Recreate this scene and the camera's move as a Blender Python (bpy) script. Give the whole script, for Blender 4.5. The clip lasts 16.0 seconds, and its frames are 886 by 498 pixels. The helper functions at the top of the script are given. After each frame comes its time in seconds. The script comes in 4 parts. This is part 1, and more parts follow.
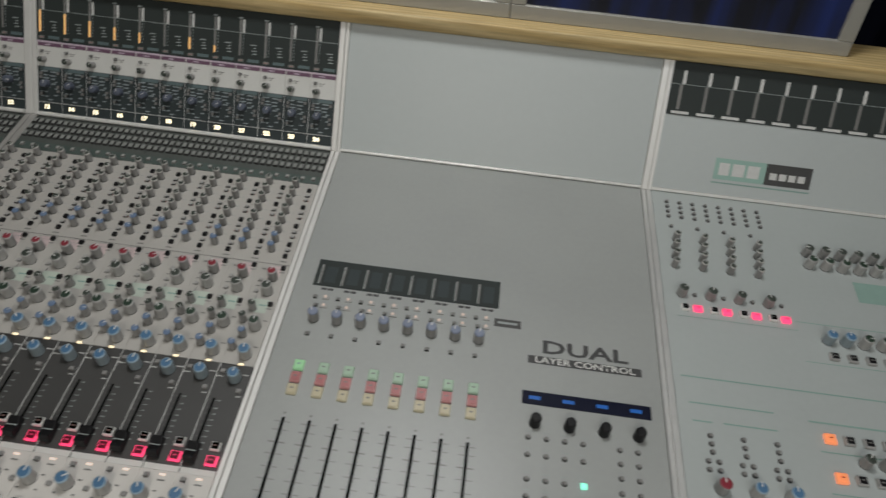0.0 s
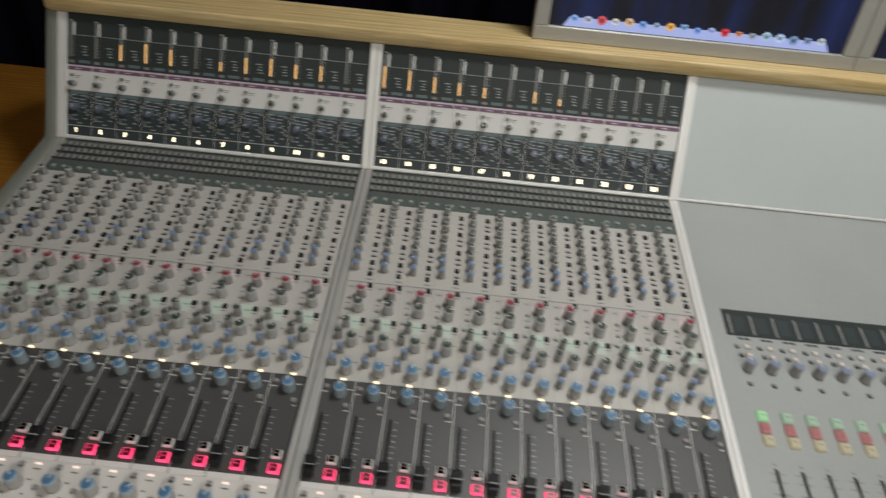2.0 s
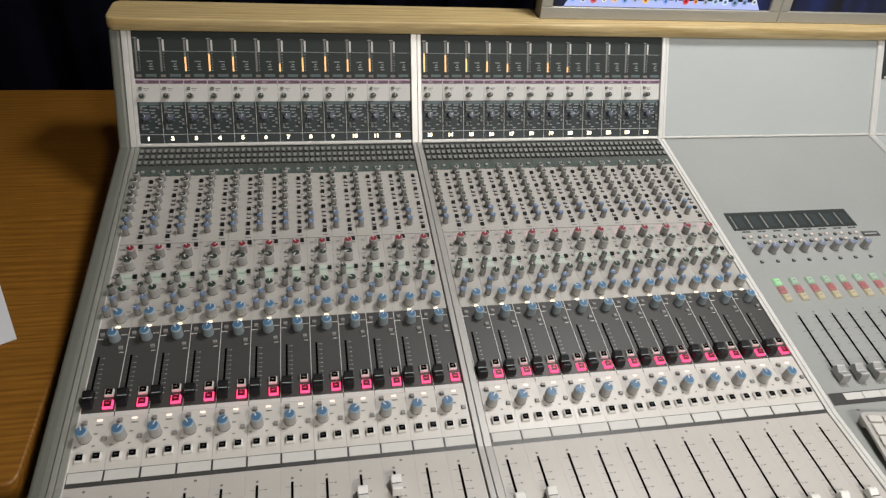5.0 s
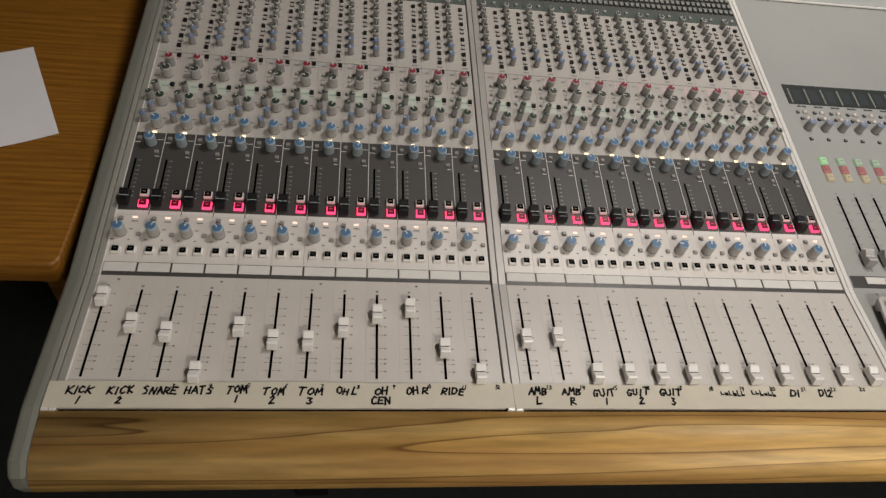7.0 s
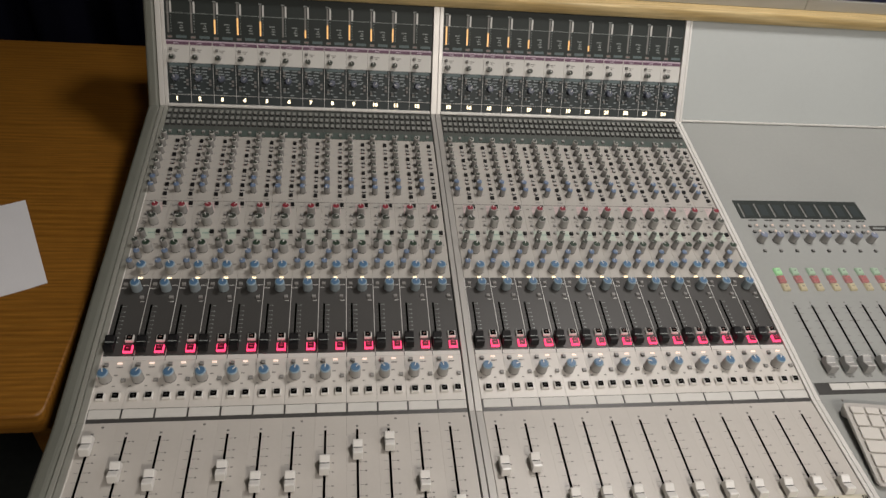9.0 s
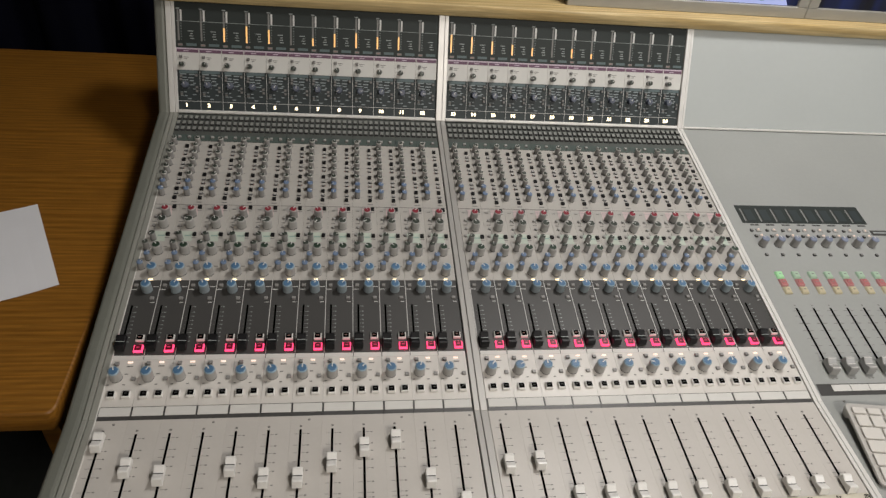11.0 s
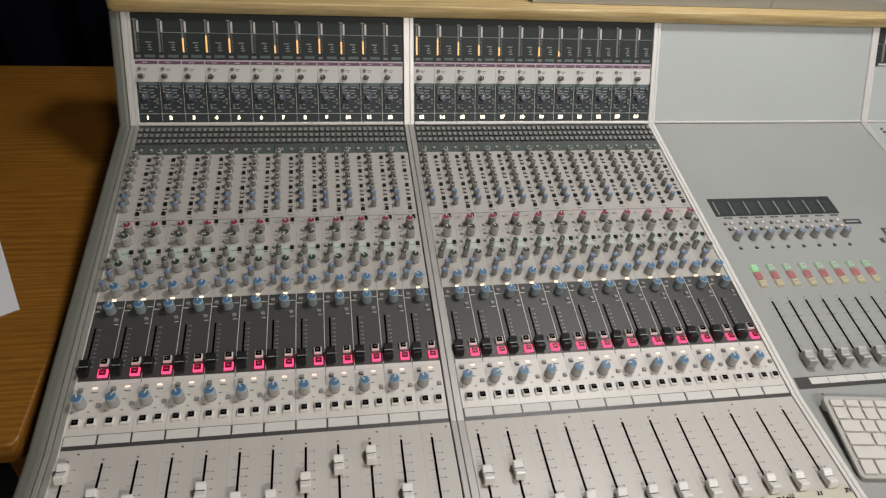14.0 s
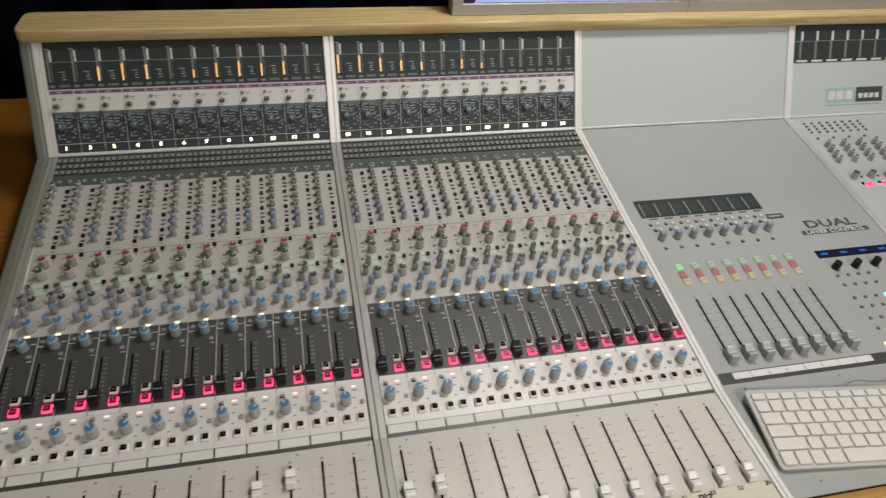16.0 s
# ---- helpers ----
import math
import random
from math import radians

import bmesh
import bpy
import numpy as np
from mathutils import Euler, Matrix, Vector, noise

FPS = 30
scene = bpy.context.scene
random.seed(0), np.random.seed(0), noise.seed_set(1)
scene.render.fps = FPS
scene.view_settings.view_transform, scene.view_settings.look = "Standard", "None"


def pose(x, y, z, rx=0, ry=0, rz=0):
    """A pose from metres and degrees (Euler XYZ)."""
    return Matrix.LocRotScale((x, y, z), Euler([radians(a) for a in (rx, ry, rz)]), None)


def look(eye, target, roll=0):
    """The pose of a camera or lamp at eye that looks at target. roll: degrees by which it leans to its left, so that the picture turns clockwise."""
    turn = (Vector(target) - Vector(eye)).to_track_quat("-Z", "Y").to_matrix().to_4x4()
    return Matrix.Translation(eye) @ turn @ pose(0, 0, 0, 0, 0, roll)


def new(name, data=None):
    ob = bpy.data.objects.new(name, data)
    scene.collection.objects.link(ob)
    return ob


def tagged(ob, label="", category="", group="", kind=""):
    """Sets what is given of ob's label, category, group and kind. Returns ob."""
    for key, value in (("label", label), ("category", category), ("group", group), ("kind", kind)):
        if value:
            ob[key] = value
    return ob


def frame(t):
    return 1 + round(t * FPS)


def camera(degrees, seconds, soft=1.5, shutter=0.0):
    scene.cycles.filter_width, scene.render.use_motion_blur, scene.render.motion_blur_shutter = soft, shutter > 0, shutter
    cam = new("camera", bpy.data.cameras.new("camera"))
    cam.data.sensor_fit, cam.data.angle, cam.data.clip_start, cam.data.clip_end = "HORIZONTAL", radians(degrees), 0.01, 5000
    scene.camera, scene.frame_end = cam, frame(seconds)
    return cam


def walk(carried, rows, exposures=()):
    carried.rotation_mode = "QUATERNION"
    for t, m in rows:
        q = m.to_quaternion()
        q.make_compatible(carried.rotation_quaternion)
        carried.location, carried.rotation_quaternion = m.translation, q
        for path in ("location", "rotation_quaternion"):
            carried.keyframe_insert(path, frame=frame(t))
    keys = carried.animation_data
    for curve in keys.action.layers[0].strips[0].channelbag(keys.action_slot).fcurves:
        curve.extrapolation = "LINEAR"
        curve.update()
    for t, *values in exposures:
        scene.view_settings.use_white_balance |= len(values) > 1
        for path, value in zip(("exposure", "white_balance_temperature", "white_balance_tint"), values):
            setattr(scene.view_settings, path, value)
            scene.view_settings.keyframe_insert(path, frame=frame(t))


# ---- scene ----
SLOPE, HEIGHT = 7.0, 0.77
CON = pose(0, 0, HEIGHT, SLOPE)          # the console's sloping top: x along it, y up the slope, z out of it
cam = camera(65.36, 16.0, soft=1.35, shutter=0.45)
PATH = [
    (0, (1.0677, -0.2559, 0.6334), (1.0285, 0.4097, -0.1119), 4.77),
    (0.5, (0.9478, -0.2556, 0.6291), (0.9152, 0.3999, -0.1254), 6.35),
    (1, (0.7855, -0.3060, 0.6433), (0.7964, 0.3810, -0.0833), 3.91),
    (1.5, (0.6658, -0.3349, 0.6385), (0.7150, 0.3659, -0.0731), 6.52),
    (2, (0.5537, -0.2982, 0.6218), (0.5483, 0.4076, -0.0866), 5.63),
    (2.5, (0.4419, -0.2810, 0.6326), (0.4095, 0.4032, -0.0960), 5.04),
    (3, (0.3183, -0.3575, 0.6575), (0.3682, 0.3290, -0.0679), 4.12),
    (3.5, (0.2616, -0.4077, 0.6797), (0.4072, 0.2955, -0.0161), 7.54),
    (6, (0.2530, -0.4613, 0.6864), (0.4392, 0.1980, -0.0420), 8.72),
    (6.5, (0.2582, -0.4715, 0.6808), (0.4140, 0.1509, -0.0863), 10.27),
    (7, (0.2646, -0.4707, 0.6689), (0.3932, 0.0634, -0.1667), 13.21),
    (7.5, (0.2718, -0.4648, 0.6655), (0.4137, 0.0627, -0.1722), 14.04),
    (8, (0.2774, -0.4568, 0.6773), (0.4267, 0.1075, -0.1346), 12.53),
    (8.5, (0.2745, -0.4602, 0.6990), (0.4124, 0.1551, -0.0771), 10.12),
    (9, (0.2744, -0.4675, 0.7208), (0.4190, 0.1841, -0.0238), 9.58),
    (9.5, (0.2725, -0.4834, 0.7267), (0.4116, 0.1856, -0.0035), 9.00),
    (9.7, (0.2740, -0.4872, 0.7277), (0.4171, 0.1819, -0.0015), 9.38),
    (11.8, (0.2682, -0.4805, 0.7176), (0.4067, 0.1812, -0.0192), 9.02),
    (12, (0.2704, -0.4756, 0.7212), (0.4116, 0.1850, -0.0162), 8.95),
    (12.5, (0.2780, -0.4743, 0.7230), (0.4212, 0.1913, -0.0094), 8.45),
    (13, (0.2795, -0.4712, 0.7227), (0.4350, 0.1934, -0.0082), 8.80),
    (13.5, (0.2886, -0.4701, 0.7226), (0.4436, 0.1948, -0.0081), 7.88),
    (14, (0.2893, -0.4667, 0.7213), (0.4520, 0.1924, -0.0130), 8.31),
    (14.5, (0.2877, -0.4665, 0.7205), (0.4541, 0.1905, -0.0148), 8.17),
    (15, (0.2878, -0.4707, 0.7223), (0.4610, 0.1895, -0.0086), 8.01),
    (15.5, (0.3122, -0.4761, 0.7257), (0.4871, 0.1861, -0.0029), 7.03),
    (16, (0.3610, -0.4754, 0.7290), (0.5589, 0.1910, 0.0100), 7.13),
]
EXPOSURES = [(0, -0.72, 6300, 8), (1.5, -0.45, 6350, 8), (3.5, 0.25, 6400, 10), (6, 0.0, 6550, 11), (7, -0.18, 6850, 14), (9, -0.22, 6750, 13), (12, -0.04, 6550, 11), (16, -0.04, 6500, 11)]
walk(cam, [(t, CON @ look(eye, target, roll)) for t, eye, target, roll in PATH], EXPOSURES)

# ---- light ----
world = bpy.data.worlds.new("world")
scene.world = world
world.use_nodes = True
world.node_tree.nodes["Background"].inputs[0].default_value = (0.5, 0.6, 0.8, 1)
world.node_tree.nodes["Background"].inputs[1].default_value = 0.02


def ceiling_lamp(name, x, y, size, watts, colour, spread):
    data = bpy.data.lights.new(name, "AREA")
    data.shape, data.size, data.energy, data.color, data.spread = "DISK", size, watts, colour, radians(spread)
    lamp = new(name, data)
    lamp.matrix_world = pose(x, y, 2.252)
    return lamp


# First lamp's place follows the shadows and sheen; the other two are added fill.
ceiling_lamp("downlight_lamp", 0.98, 0.30, 0.40, 11.0, (1.0, 0.975, 0.94), 150)
ceiling_lamp("downlight_lamp", 1.00, -1.80, 0.40, 33.5, (1.0, 0.935, 0.85), 180)
ceiling_lamp("downlight_lamp", 2.0, -1.0, 0.30, 8, (0.95, 0.97, 1.0), 180)


# ---- materials ----
def nodes_of(name):
    m = bpy.data.materials.new(name)
    m.use_nodes = True
    t = m.node_tree
    return m, t, t.nodes["Principled BSDF"]


def link(t, a, b):
    t.links.new(a, b)


def surface(name, colour, rough=0.5, metal=0.0, vary=0.10, scale=30.0, bump=0.0, bump_scale=900.0, spec=0.5):
    """Paint, plastic or metal with blotches, fine grain and uneven gloss."""
    m, t, b = nodes_of(name)
    coord = t.nodes.new("ShaderNodeTexCoord")
    big = t.nodes.new("ShaderNodeTexNoise")
    big.inputs["Scale"].default_value, big.inputs["Detail"].default_value = scale, 5
    fine = t.nodes.new("ShaderNodeTexNoise")
    fine.inputs["Scale"].default_value, fine.inputs["Detail"].default_value = scale * 17, 2
    link(t, coord.outputs["Object"], big.inputs["Vector"])
    link(t, coord.outputs["Object"], fine.inputs["Vector"])
    info = t.nodes.new("ShaderNodeObjectInfo")
    add = t.nodes.new("ShaderNodeMath")
    add.operation = "MULTIPLY_ADD"
    link(t, fine.outputs["Fac"], add.inputs[0])
    add.inputs[1].default_value = 0.5
    link(t, big.outputs["Fac"], add.inputs[2])
    add2 = t.nodes.new("ShaderNodeMath")
    add2.operation = "MULTIPLY_ADD"
    link(t, info.outputs["Random"], add2.inputs[0])
    add2.inputs[1].default_value = 0.25
    link(t, add.outputs[0], add2.inputs[2])
    span = t.nodes.new("ShaderNodeMapRange")
    span.inputs["From Min"].default_value, span.inputs["From Max"].default_value = 0.45, 1.3
    link(t, add2.outputs[0], span.inputs["Value"])
    mix = t.nodes.new("ShaderNodeMix")
    mix.data_type = "RGBA"
    mix.inputs["A"].default_value = (*[c * (1 - vary) for c in colour], 1)
    mix.inputs["B"].default_value = (*[min(1, c * (1 + vary)) for c in colour], 1)
    link(t, span.outputs[0], mix.inputs["Factor"])
    link(t, mix.outputs["Result"], b.inputs["Base Color"])
    r = t.nodes.new("ShaderNodeMapRange")
    r.inputs["To Min"].default_value, r.inputs["To Max"].default_value = max(0.03, rough - 0.08), min(1, rough + 0.08)
    link(t, big.outputs["Fac"], r.inputs["Value"])
    link(t, r.outputs[0], b.inputs["Roughness"])
    b.inputs["Metallic"].default_value = metal
    b.inputs["Specular IOR Level"].default_value = spec
    if bump:
        grain = t.nodes.new("ShaderNodeTexNoise")
        grain.inputs["Scale"].default_value, grain.inputs["Detail"].default_value = bump_scale, 3
        link(t, coord.outputs["Object"], grain.inputs["Vector"])
        bm = t.nodes.new("ShaderNodeBump")
        bm.inputs["Strength"].default_value, bm.inputs["Distance"].default_value = bump, 0.0006
        link(t, grain.outputs["Fac"], bm.inputs["Height"])
        link(t, bm.outputs[0], b.inputs["Normal"])
    return m


def glowing(name, colour, strength):
    m, t, b = nodes_of(name)
    b.inputs["Base Color"].default_value = (*[min(1, c * 0.5) for c in colour], 1)
    b.inputs["Roughness"].default_value = 0.35
    b.inputs["Emission Color"].default_value = (*colour, 1)
    b.inputs["Emission Strength"].default_value = strength
    return m


def wood(name, pale, dark, band, stretch, contrast, rough, line=0.0, turn=0.0, pore=(0.88, 1.07), heart=None):
    """Long grain along x: warped rings, pores and, with line, dark growth lines."""
    m, t, b = nodes_of(name)
    coord = t.nodes.new("ShaderNodeTexCoord")
    place = t.nodes.new("ShaderNodeMapping")
    place.inputs["Scale"].default_value = (stretch, 1, 1)
    place.inputs["Rotation"].default_value = (0.3, 0, turn)
    link(t, coord.outputs["Object"], place.inputs["Vector"])
    warp = t.nodes.new("ShaderNodeTexNoise")
    warp.inputs["Scale"].default_value, warp.inputs["Detail"].default_value = band * 0.22, 3
    link(t, place.outputs[0], warp.inputs["Vector"])
    bend = t.nodes.new("ShaderNodeMix")
    bend.data_type = "VECTOR"
    bend.inputs["Factor"].default_value = 0.09
    link(t, place.outputs[0], bend.inputs["A"])
    link(t, warp.outputs["Color"], bend.inputs["B"])
    rings = t.nodes.new("ShaderNodeTexWave")
    rings.wave_type, rings.bands_direction = "BANDS", "Y"
    rings.inputs["Scale"].default_value, rings.inputs["Distortion"].default_value = band, 2.5
    rings.inputs["Detail"].default_value, rings.inputs["Detail Scale"].default_value = 3, 1.2
    link(t, bend.outputs["Result"], rings.inputs["Vector"])
    pores = t.nodes.new("ShaderNodeTexNoise")
    pores.inputs["Scale"].default_value, pores.inputs["Detail"].default_value = band * 9, 4
    link(t, place.outputs[0], pores.inputs["Vector"])
    ramp = t.nodes.new("ShaderNodeValToRGB")
    ramp.color_ramp.elements[0].position, ramp.color_ramp.elements[1].position = 0.0, contrast
    ramp.color_ramp.elements[0].color, ramp.color_ramp.elements[1].color = (*dark, 1), (*pale, 1)
    link(t, rings.outputs["Fac"], ramp.inputs["Fac"])
    shade = t.nodes.new("ShaderNodeMapRange")
    shade.inputs["From Min"].default_value, shade.inputs["From Max"].default_value = 0.35, 0.65
    shade.inputs["To Min"].default_value, shade.inputs["To Max"].default_value = pore
    link(t, pores.outputs["Fac"], shade.inputs["Value"])
    mul = t.nodes.new("ShaderNodeVectorMath")
    mul.operation = "SCALE"
    link(t, ramp.outputs["Color"], mul.inputs[0])
    link(t, shade.outputs[0], mul.inputs["Scale"])
    last = mul.outputs[0]
    if heart:
        # long stains of redder wood
        far = t.nodes.new("ShaderNodeMapping")
        far.inputs["Scale"].default_value = (1.7, 26, 26)
        far.inputs["Location"].default_value = (0.2, 0.6, 0.3)
        link(t, coord.outputs["Object"], far.inputs["Vector"])
        cloud = t.nodes.new("ShaderNodeTexNoise")
        cloud.inputs["Scale"].default_value, cloud.inputs["Detail"].default_value = 1.0, 5
        link(t, far.outputs[0], cloud.inputs["Vector"])
        where = t.nodes.new("ShaderNodeMapRange")
        where.inputs["From Min"].default_value, where.inputs["From Max"].default_value, where.inputs["To Max"].default_value = 0.50, 0.70, 0.75
        link(t, cloud.outputs["Fac"], where.inputs["Value"])
        stain = t.nodes.new("ShaderNodeMix")
        stain.data_type = "RGBA"
        link(t, where.outputs[0], stain.inputs["Factor"])
        link(t, last, stain.inputs["A"])
        stain.inputs["B"].default_value = (*heart, 1)
        last = stain.outputs["Result"]
    if line:
        # growth lines: level curves of a slow noise that is stretched along the board
        slow = t.nodes.new("ShaderNodeMapping")
        slow.inputs["Scale"].default_value = (1.0, 32, 32)
        slow.inputs["Location"].default_value = (0.4, 0.0, 2.1)
        link(t, coord.outputs["Object"], slow.inputs["Vector"])
        hills = t.nodes.new("ShaderNodeTexNoise")
        hills.inputs["Scale"].default_value, hills.inputs["Detail"].default_value, hills.inputs["Roughness"].default_value = 0.75, 2.4, 0.30
        link(t, slow.outputs[0], hills.inputs["Vector"])
        steps = t.nodes.new("ShaderNodeMath")
        steps.operation = "MULTIPLY"
        steps.inputs[1].default_value = 11.0
        link(t, hills.outputs["Fac"], steps.inputs[0])
        saw = t.nodes.new("ShaderNodeMath")
        saw.operation = "FRACT"
        link(t, steps.outputs[0], saw.inputs[0])
        thin = t.nodes.new("ShaderNodeValToRGB")
        e = thin.color_ramp.elements
        e[0].position, e[0].color = 0.0, (line, line, line, 1)
        e[1].position, e[1].color = 0.09, (line * 0.25, line * 0.25, line * 0.25, 1)
        for at, v in ((0.40, 0.0), (0.965, 0.0), (1.0, line * 0.7)):
            n = e.new(at)
            n.color = (v, v, v, 1)
        link(t, saw.outputs[0], thin.inputs["Fac"])
        over = t.nodes.new("ShaderNodeMix")
        over.data_type = "RGBA"
        link(t, thin.outputs["Color"], over.inputs["Factor"])
        link(t, last, over.inputs["A"])
        over.inputs["B"].default_value = (*[c * k for c, k in zip(dark, (0.26, 0.18, 0.14))], 1)
        last = over.outputs["Result"]
    link(t, last, b.inputs["Base Color"])
    b.inputs["Roughness"].default_value = rough
    bump = t.nodes.new("ShaderNodeBump")
    bump.inputs["Strength"].default_value, bump.inputs["Distance"].default_value = 0.25, 0.0006
    link(t, pores.outputs["Fac"], bump.inputs["Height"])
    link(t, bump.outputs[0], b.inputs["Normal"])
    return m


# The same grey paint, lighter or darker by how much light each section gets.
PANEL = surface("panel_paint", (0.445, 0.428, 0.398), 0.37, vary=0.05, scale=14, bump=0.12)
PAN_PANEL_LIT = surface("pan_panel_paint", (0.62, 0.597, 0.56), 0.34, vary=0.05, scale=14, bump=0.12)
FADER_PANEL_LIT = surface("fader_panel_paint", (0.545, 0.520, 0.485), 0.37, vary=0.05, scale=14, bump=0.12)
PANEL_DLC_SHADED = surface("pale_panel_paint", (0.338, 0.350, 0.338), 0.38, vary=0.06, scale=9, bump=0.12)
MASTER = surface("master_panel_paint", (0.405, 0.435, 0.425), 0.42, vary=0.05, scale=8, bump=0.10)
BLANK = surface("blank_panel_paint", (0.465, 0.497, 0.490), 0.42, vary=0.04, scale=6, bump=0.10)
SIDE = surface("side_paint", (0.165, 0.172, 0.148), 0.42, vary=0.10, scale=20, bump=0.2)
ALU = surface("brushed_aluminium", (0.70, 0.70, 0.68), 0.36, 0.55, vary=0.08, scale=40, bump=0.1)
RAIL = surface("polished_rail", (0.82, 0.81, 0.78), 0.30, 0.25, vary=0.04, scale=40)
STRIP = surface("bright_trim", (0.76, 0.75, 0.72), 0.40, 0.25, vary=0.05, scale=40)
EDGE_BAR = surface("edge_bar_grey", (0.33, 0.335, 0.30), 0.38, 0.15, vary=0.08, scale=40, bump=0.1)
DIVIDER = surface("divider_grey", (0.40, 0.39, 0.37), 0.42, 0.25, vary=0.06, scale=30)
BLACK_PANEL = surface("dark_panel_paint", (0.060, 0.059, 0.057), 0.42, vary=0.12, scale=20, bump=0.1)
METER_GLASS = surface("meter_window", (0.034, 0.041, 0.039), 0.5, vary=0.10, scale=18, spec=0.2)
EQ_BLACK = surface("bridge_black_panel", (0.036, 0.046, 0.048), 0.5, vary=0.12, scale=40, spec=0.3)
GRID = surface("routing_dark", (0.085, 0.093, 0.086), 0.5, vary=0.1, scale=40)
GREEN_DARK = surface("dark_green_band", (0.075, 0.100, 0.090), 0.5, vary=0.1, scale=40)
COLLAR = surface("pale_collar", (0.50, 0.49, 0.46), 0.35, vary=0.06, scale=150)
WHITE_PLASTIC = surface("white_plastic", (0.78, 0.77, 0.74), 0.35, vary=0.05, scale=80)
GREY_PLASTIC = surface("grey_knob_plastic", (0.27, 0.265, 0.255), 0.38, vary=0.10, scale=120)
PALE_PLASTIC = surface("pale_grey_plastic", (0.37, 0.365, 0.35), 0.36, vary=0.08, scale=120)
GATE_BLUE = surface("gate_knob_blue", (0.10, 0.115, 0.155), 0.4, vary=0.12, scale=150)
BLUE_GREY = surface("blue_grey_plastic", (0.25, 0.30, 0.32), 0.42, vary=0.10, scale=120)
BLUE = surface("blue_cap", (0.075, 0.165, 0.285), 0.4, vary=0.12, scale=150)
BLUE_RIM = surface("pale_blue_rim", (0.28, 0.38, 0.46), 0.4, vary=0.08, scale=150)
BLUE_PALE = surface("pale_blue_cap", (0.14, 0.20, 0.31), 0.42, vary=0.12, scale=150)
RED = surface("red_cap", (0.24, 0.030, 0.045), 0.32, vary=0.12, scale=150)
DARK_CAP = surface("dark_cap", (0.045, 0.055, 0.045), 0.4, vary=0.2, scale=150)
GREEN_CAP = surface("green_black_cap", (0.026, 0.048, 0.032), 0.4, vary=0.2, scale=150)
BLACK = surface("black_plastic", (0.009, 0.009, 0.010), 0.45, vary=0.2, scale=100, spec=0.25)
SLOT = surface("slot_black", (0.003, 0.003, 0.003), 0.9, vary=0.2, scale=100, spec=0.0)
INK = surface("grey_ink", (0.20, 0.195, 0.185), 0.6, vary=0.15, scale=200)
INK_DARK = surface("dark_ink", (0.055, 0.055, 0.055), 0.6, vary=0.15, scale=200)
ROUTE_TOP = surface("routing_grey", (0.235, 0.245, 0.228), 0.5, vary=0.2, scale=200)
INK_LIGHT = surface("white_ink", (0.62, 0.62, 0.60), 0.6, vary=0.1, scale=200)
INK_MID = surface("mid_grey_ink", (0.27, 0.31, 0.32), 0.6, vary=0.15, scale=200)
INK_DIM = surface("pale_grey_ink", (0.33, 0.36, 0.35), 0.6, vary=0.15, scale=200)
INK_RED = surface("red_brown_ink", (0.30, 0.17, 0.15), 0.6, vary=0.15, scale=200)
INK_GREEN = surface("green_ink", (0.25, 0.37, 0.325), 0.6, vary=0.1, scale=100)
PALE_GREEN = surface("pale_green_print", (0.47, 0.53, 0.46), 0.55, vary=0.05, scale=100)
PALE_WHITE = surface("pale_print", (0.63, 0.625, 0.595), 0.55, vary=0.05, scale=100)
PINK_PRINT = surface("pale_pink_print", (0.62, 0.50, 0.49), 0.5, vary=0.05, scale=100)
PURPLE = surface("purple_print", (0.150, 0.078, 0.125), 0.55, vary=0.12, scale=100)
LILAC = surface("lilac_print", (0.60, 0.50, 0.58), 0.55, vary=0.06, scale=100)
TEAL = surface("teal_print", (0.105, 0.145, 0.150), 0.55, vary=0.1, scale=100)
BADGE_GREEN = surface("badge_green", (0.31, 0.47, 0.41), 0.5, vary=0.06, scale=100)
MARKER = surface("marker_ink", (0.008, 0.008, 0.009), 0.7, vary=0.2, scale=200, spec=0.1)
TAPE = surface("masking_tape", (0.55, 0.52, 0.425), 0.6, vary=0.07, scale=60, bump=0.3, bump_scale=500)
PAPER = surface("paper", (0.78, 0.79, 0.82), 0.75, vary=0.03, scale=20, bump=0.1)
SILVER = surface("silver_bezel", (0.42, 0.41, 0.37), 0.38, 0.3, vary=0.05, scale=30)
KEY = surface("key_plastic", (0.63, 0.61, 0.57), 0.45, vary=0.04, scale=120)
# Base toned below the keys, to paint in the shadow of the gaps.
KEY_BASE = surface("keyboard_aluminium", (0.46, 0.445, 0.42), 0.5, 0.1, vary=0.05, scale=60)
FADER_METAL = surface("fader_metal", (0.36, 0.36, 0.35), 0.42, 0.25, vary=0.1, scale=150)
STEEL = surface("screw_steel", (0.33, 0.32, 0.30), 0.55, 0.4, vary=0.1, scale=200)
CURTAIN = surface("navy_curtain", (0.0022, 0.0026, 0.0075), 0.9, vary=0.3, scale=20, bump=0.3, spec=0.1)
# Walls stay out of view; pale to bounce light onto the bridge.
WALL = surface("wall_paint", (0.52, 0.51, 0.48), 0.85, vary=0.05, scale=4, bump=0.1)
CEILING = surface("ceiling_paint", (0.55, 0.54, 0.52), 0.9, vary=0.04, scale=4)
CARPET = surface("carpet", (0.017, 0.020, 0.019), 0.95, vary=0.3, scale=60, bump=0.6, spec=0.1)
OAK = wood("pale_oak", (0.64, 0.49, 0.245), (0.54, 0.385, 0.165), 34, 0.05, 0.8, 0.46, pore=(0.80, 1.10))
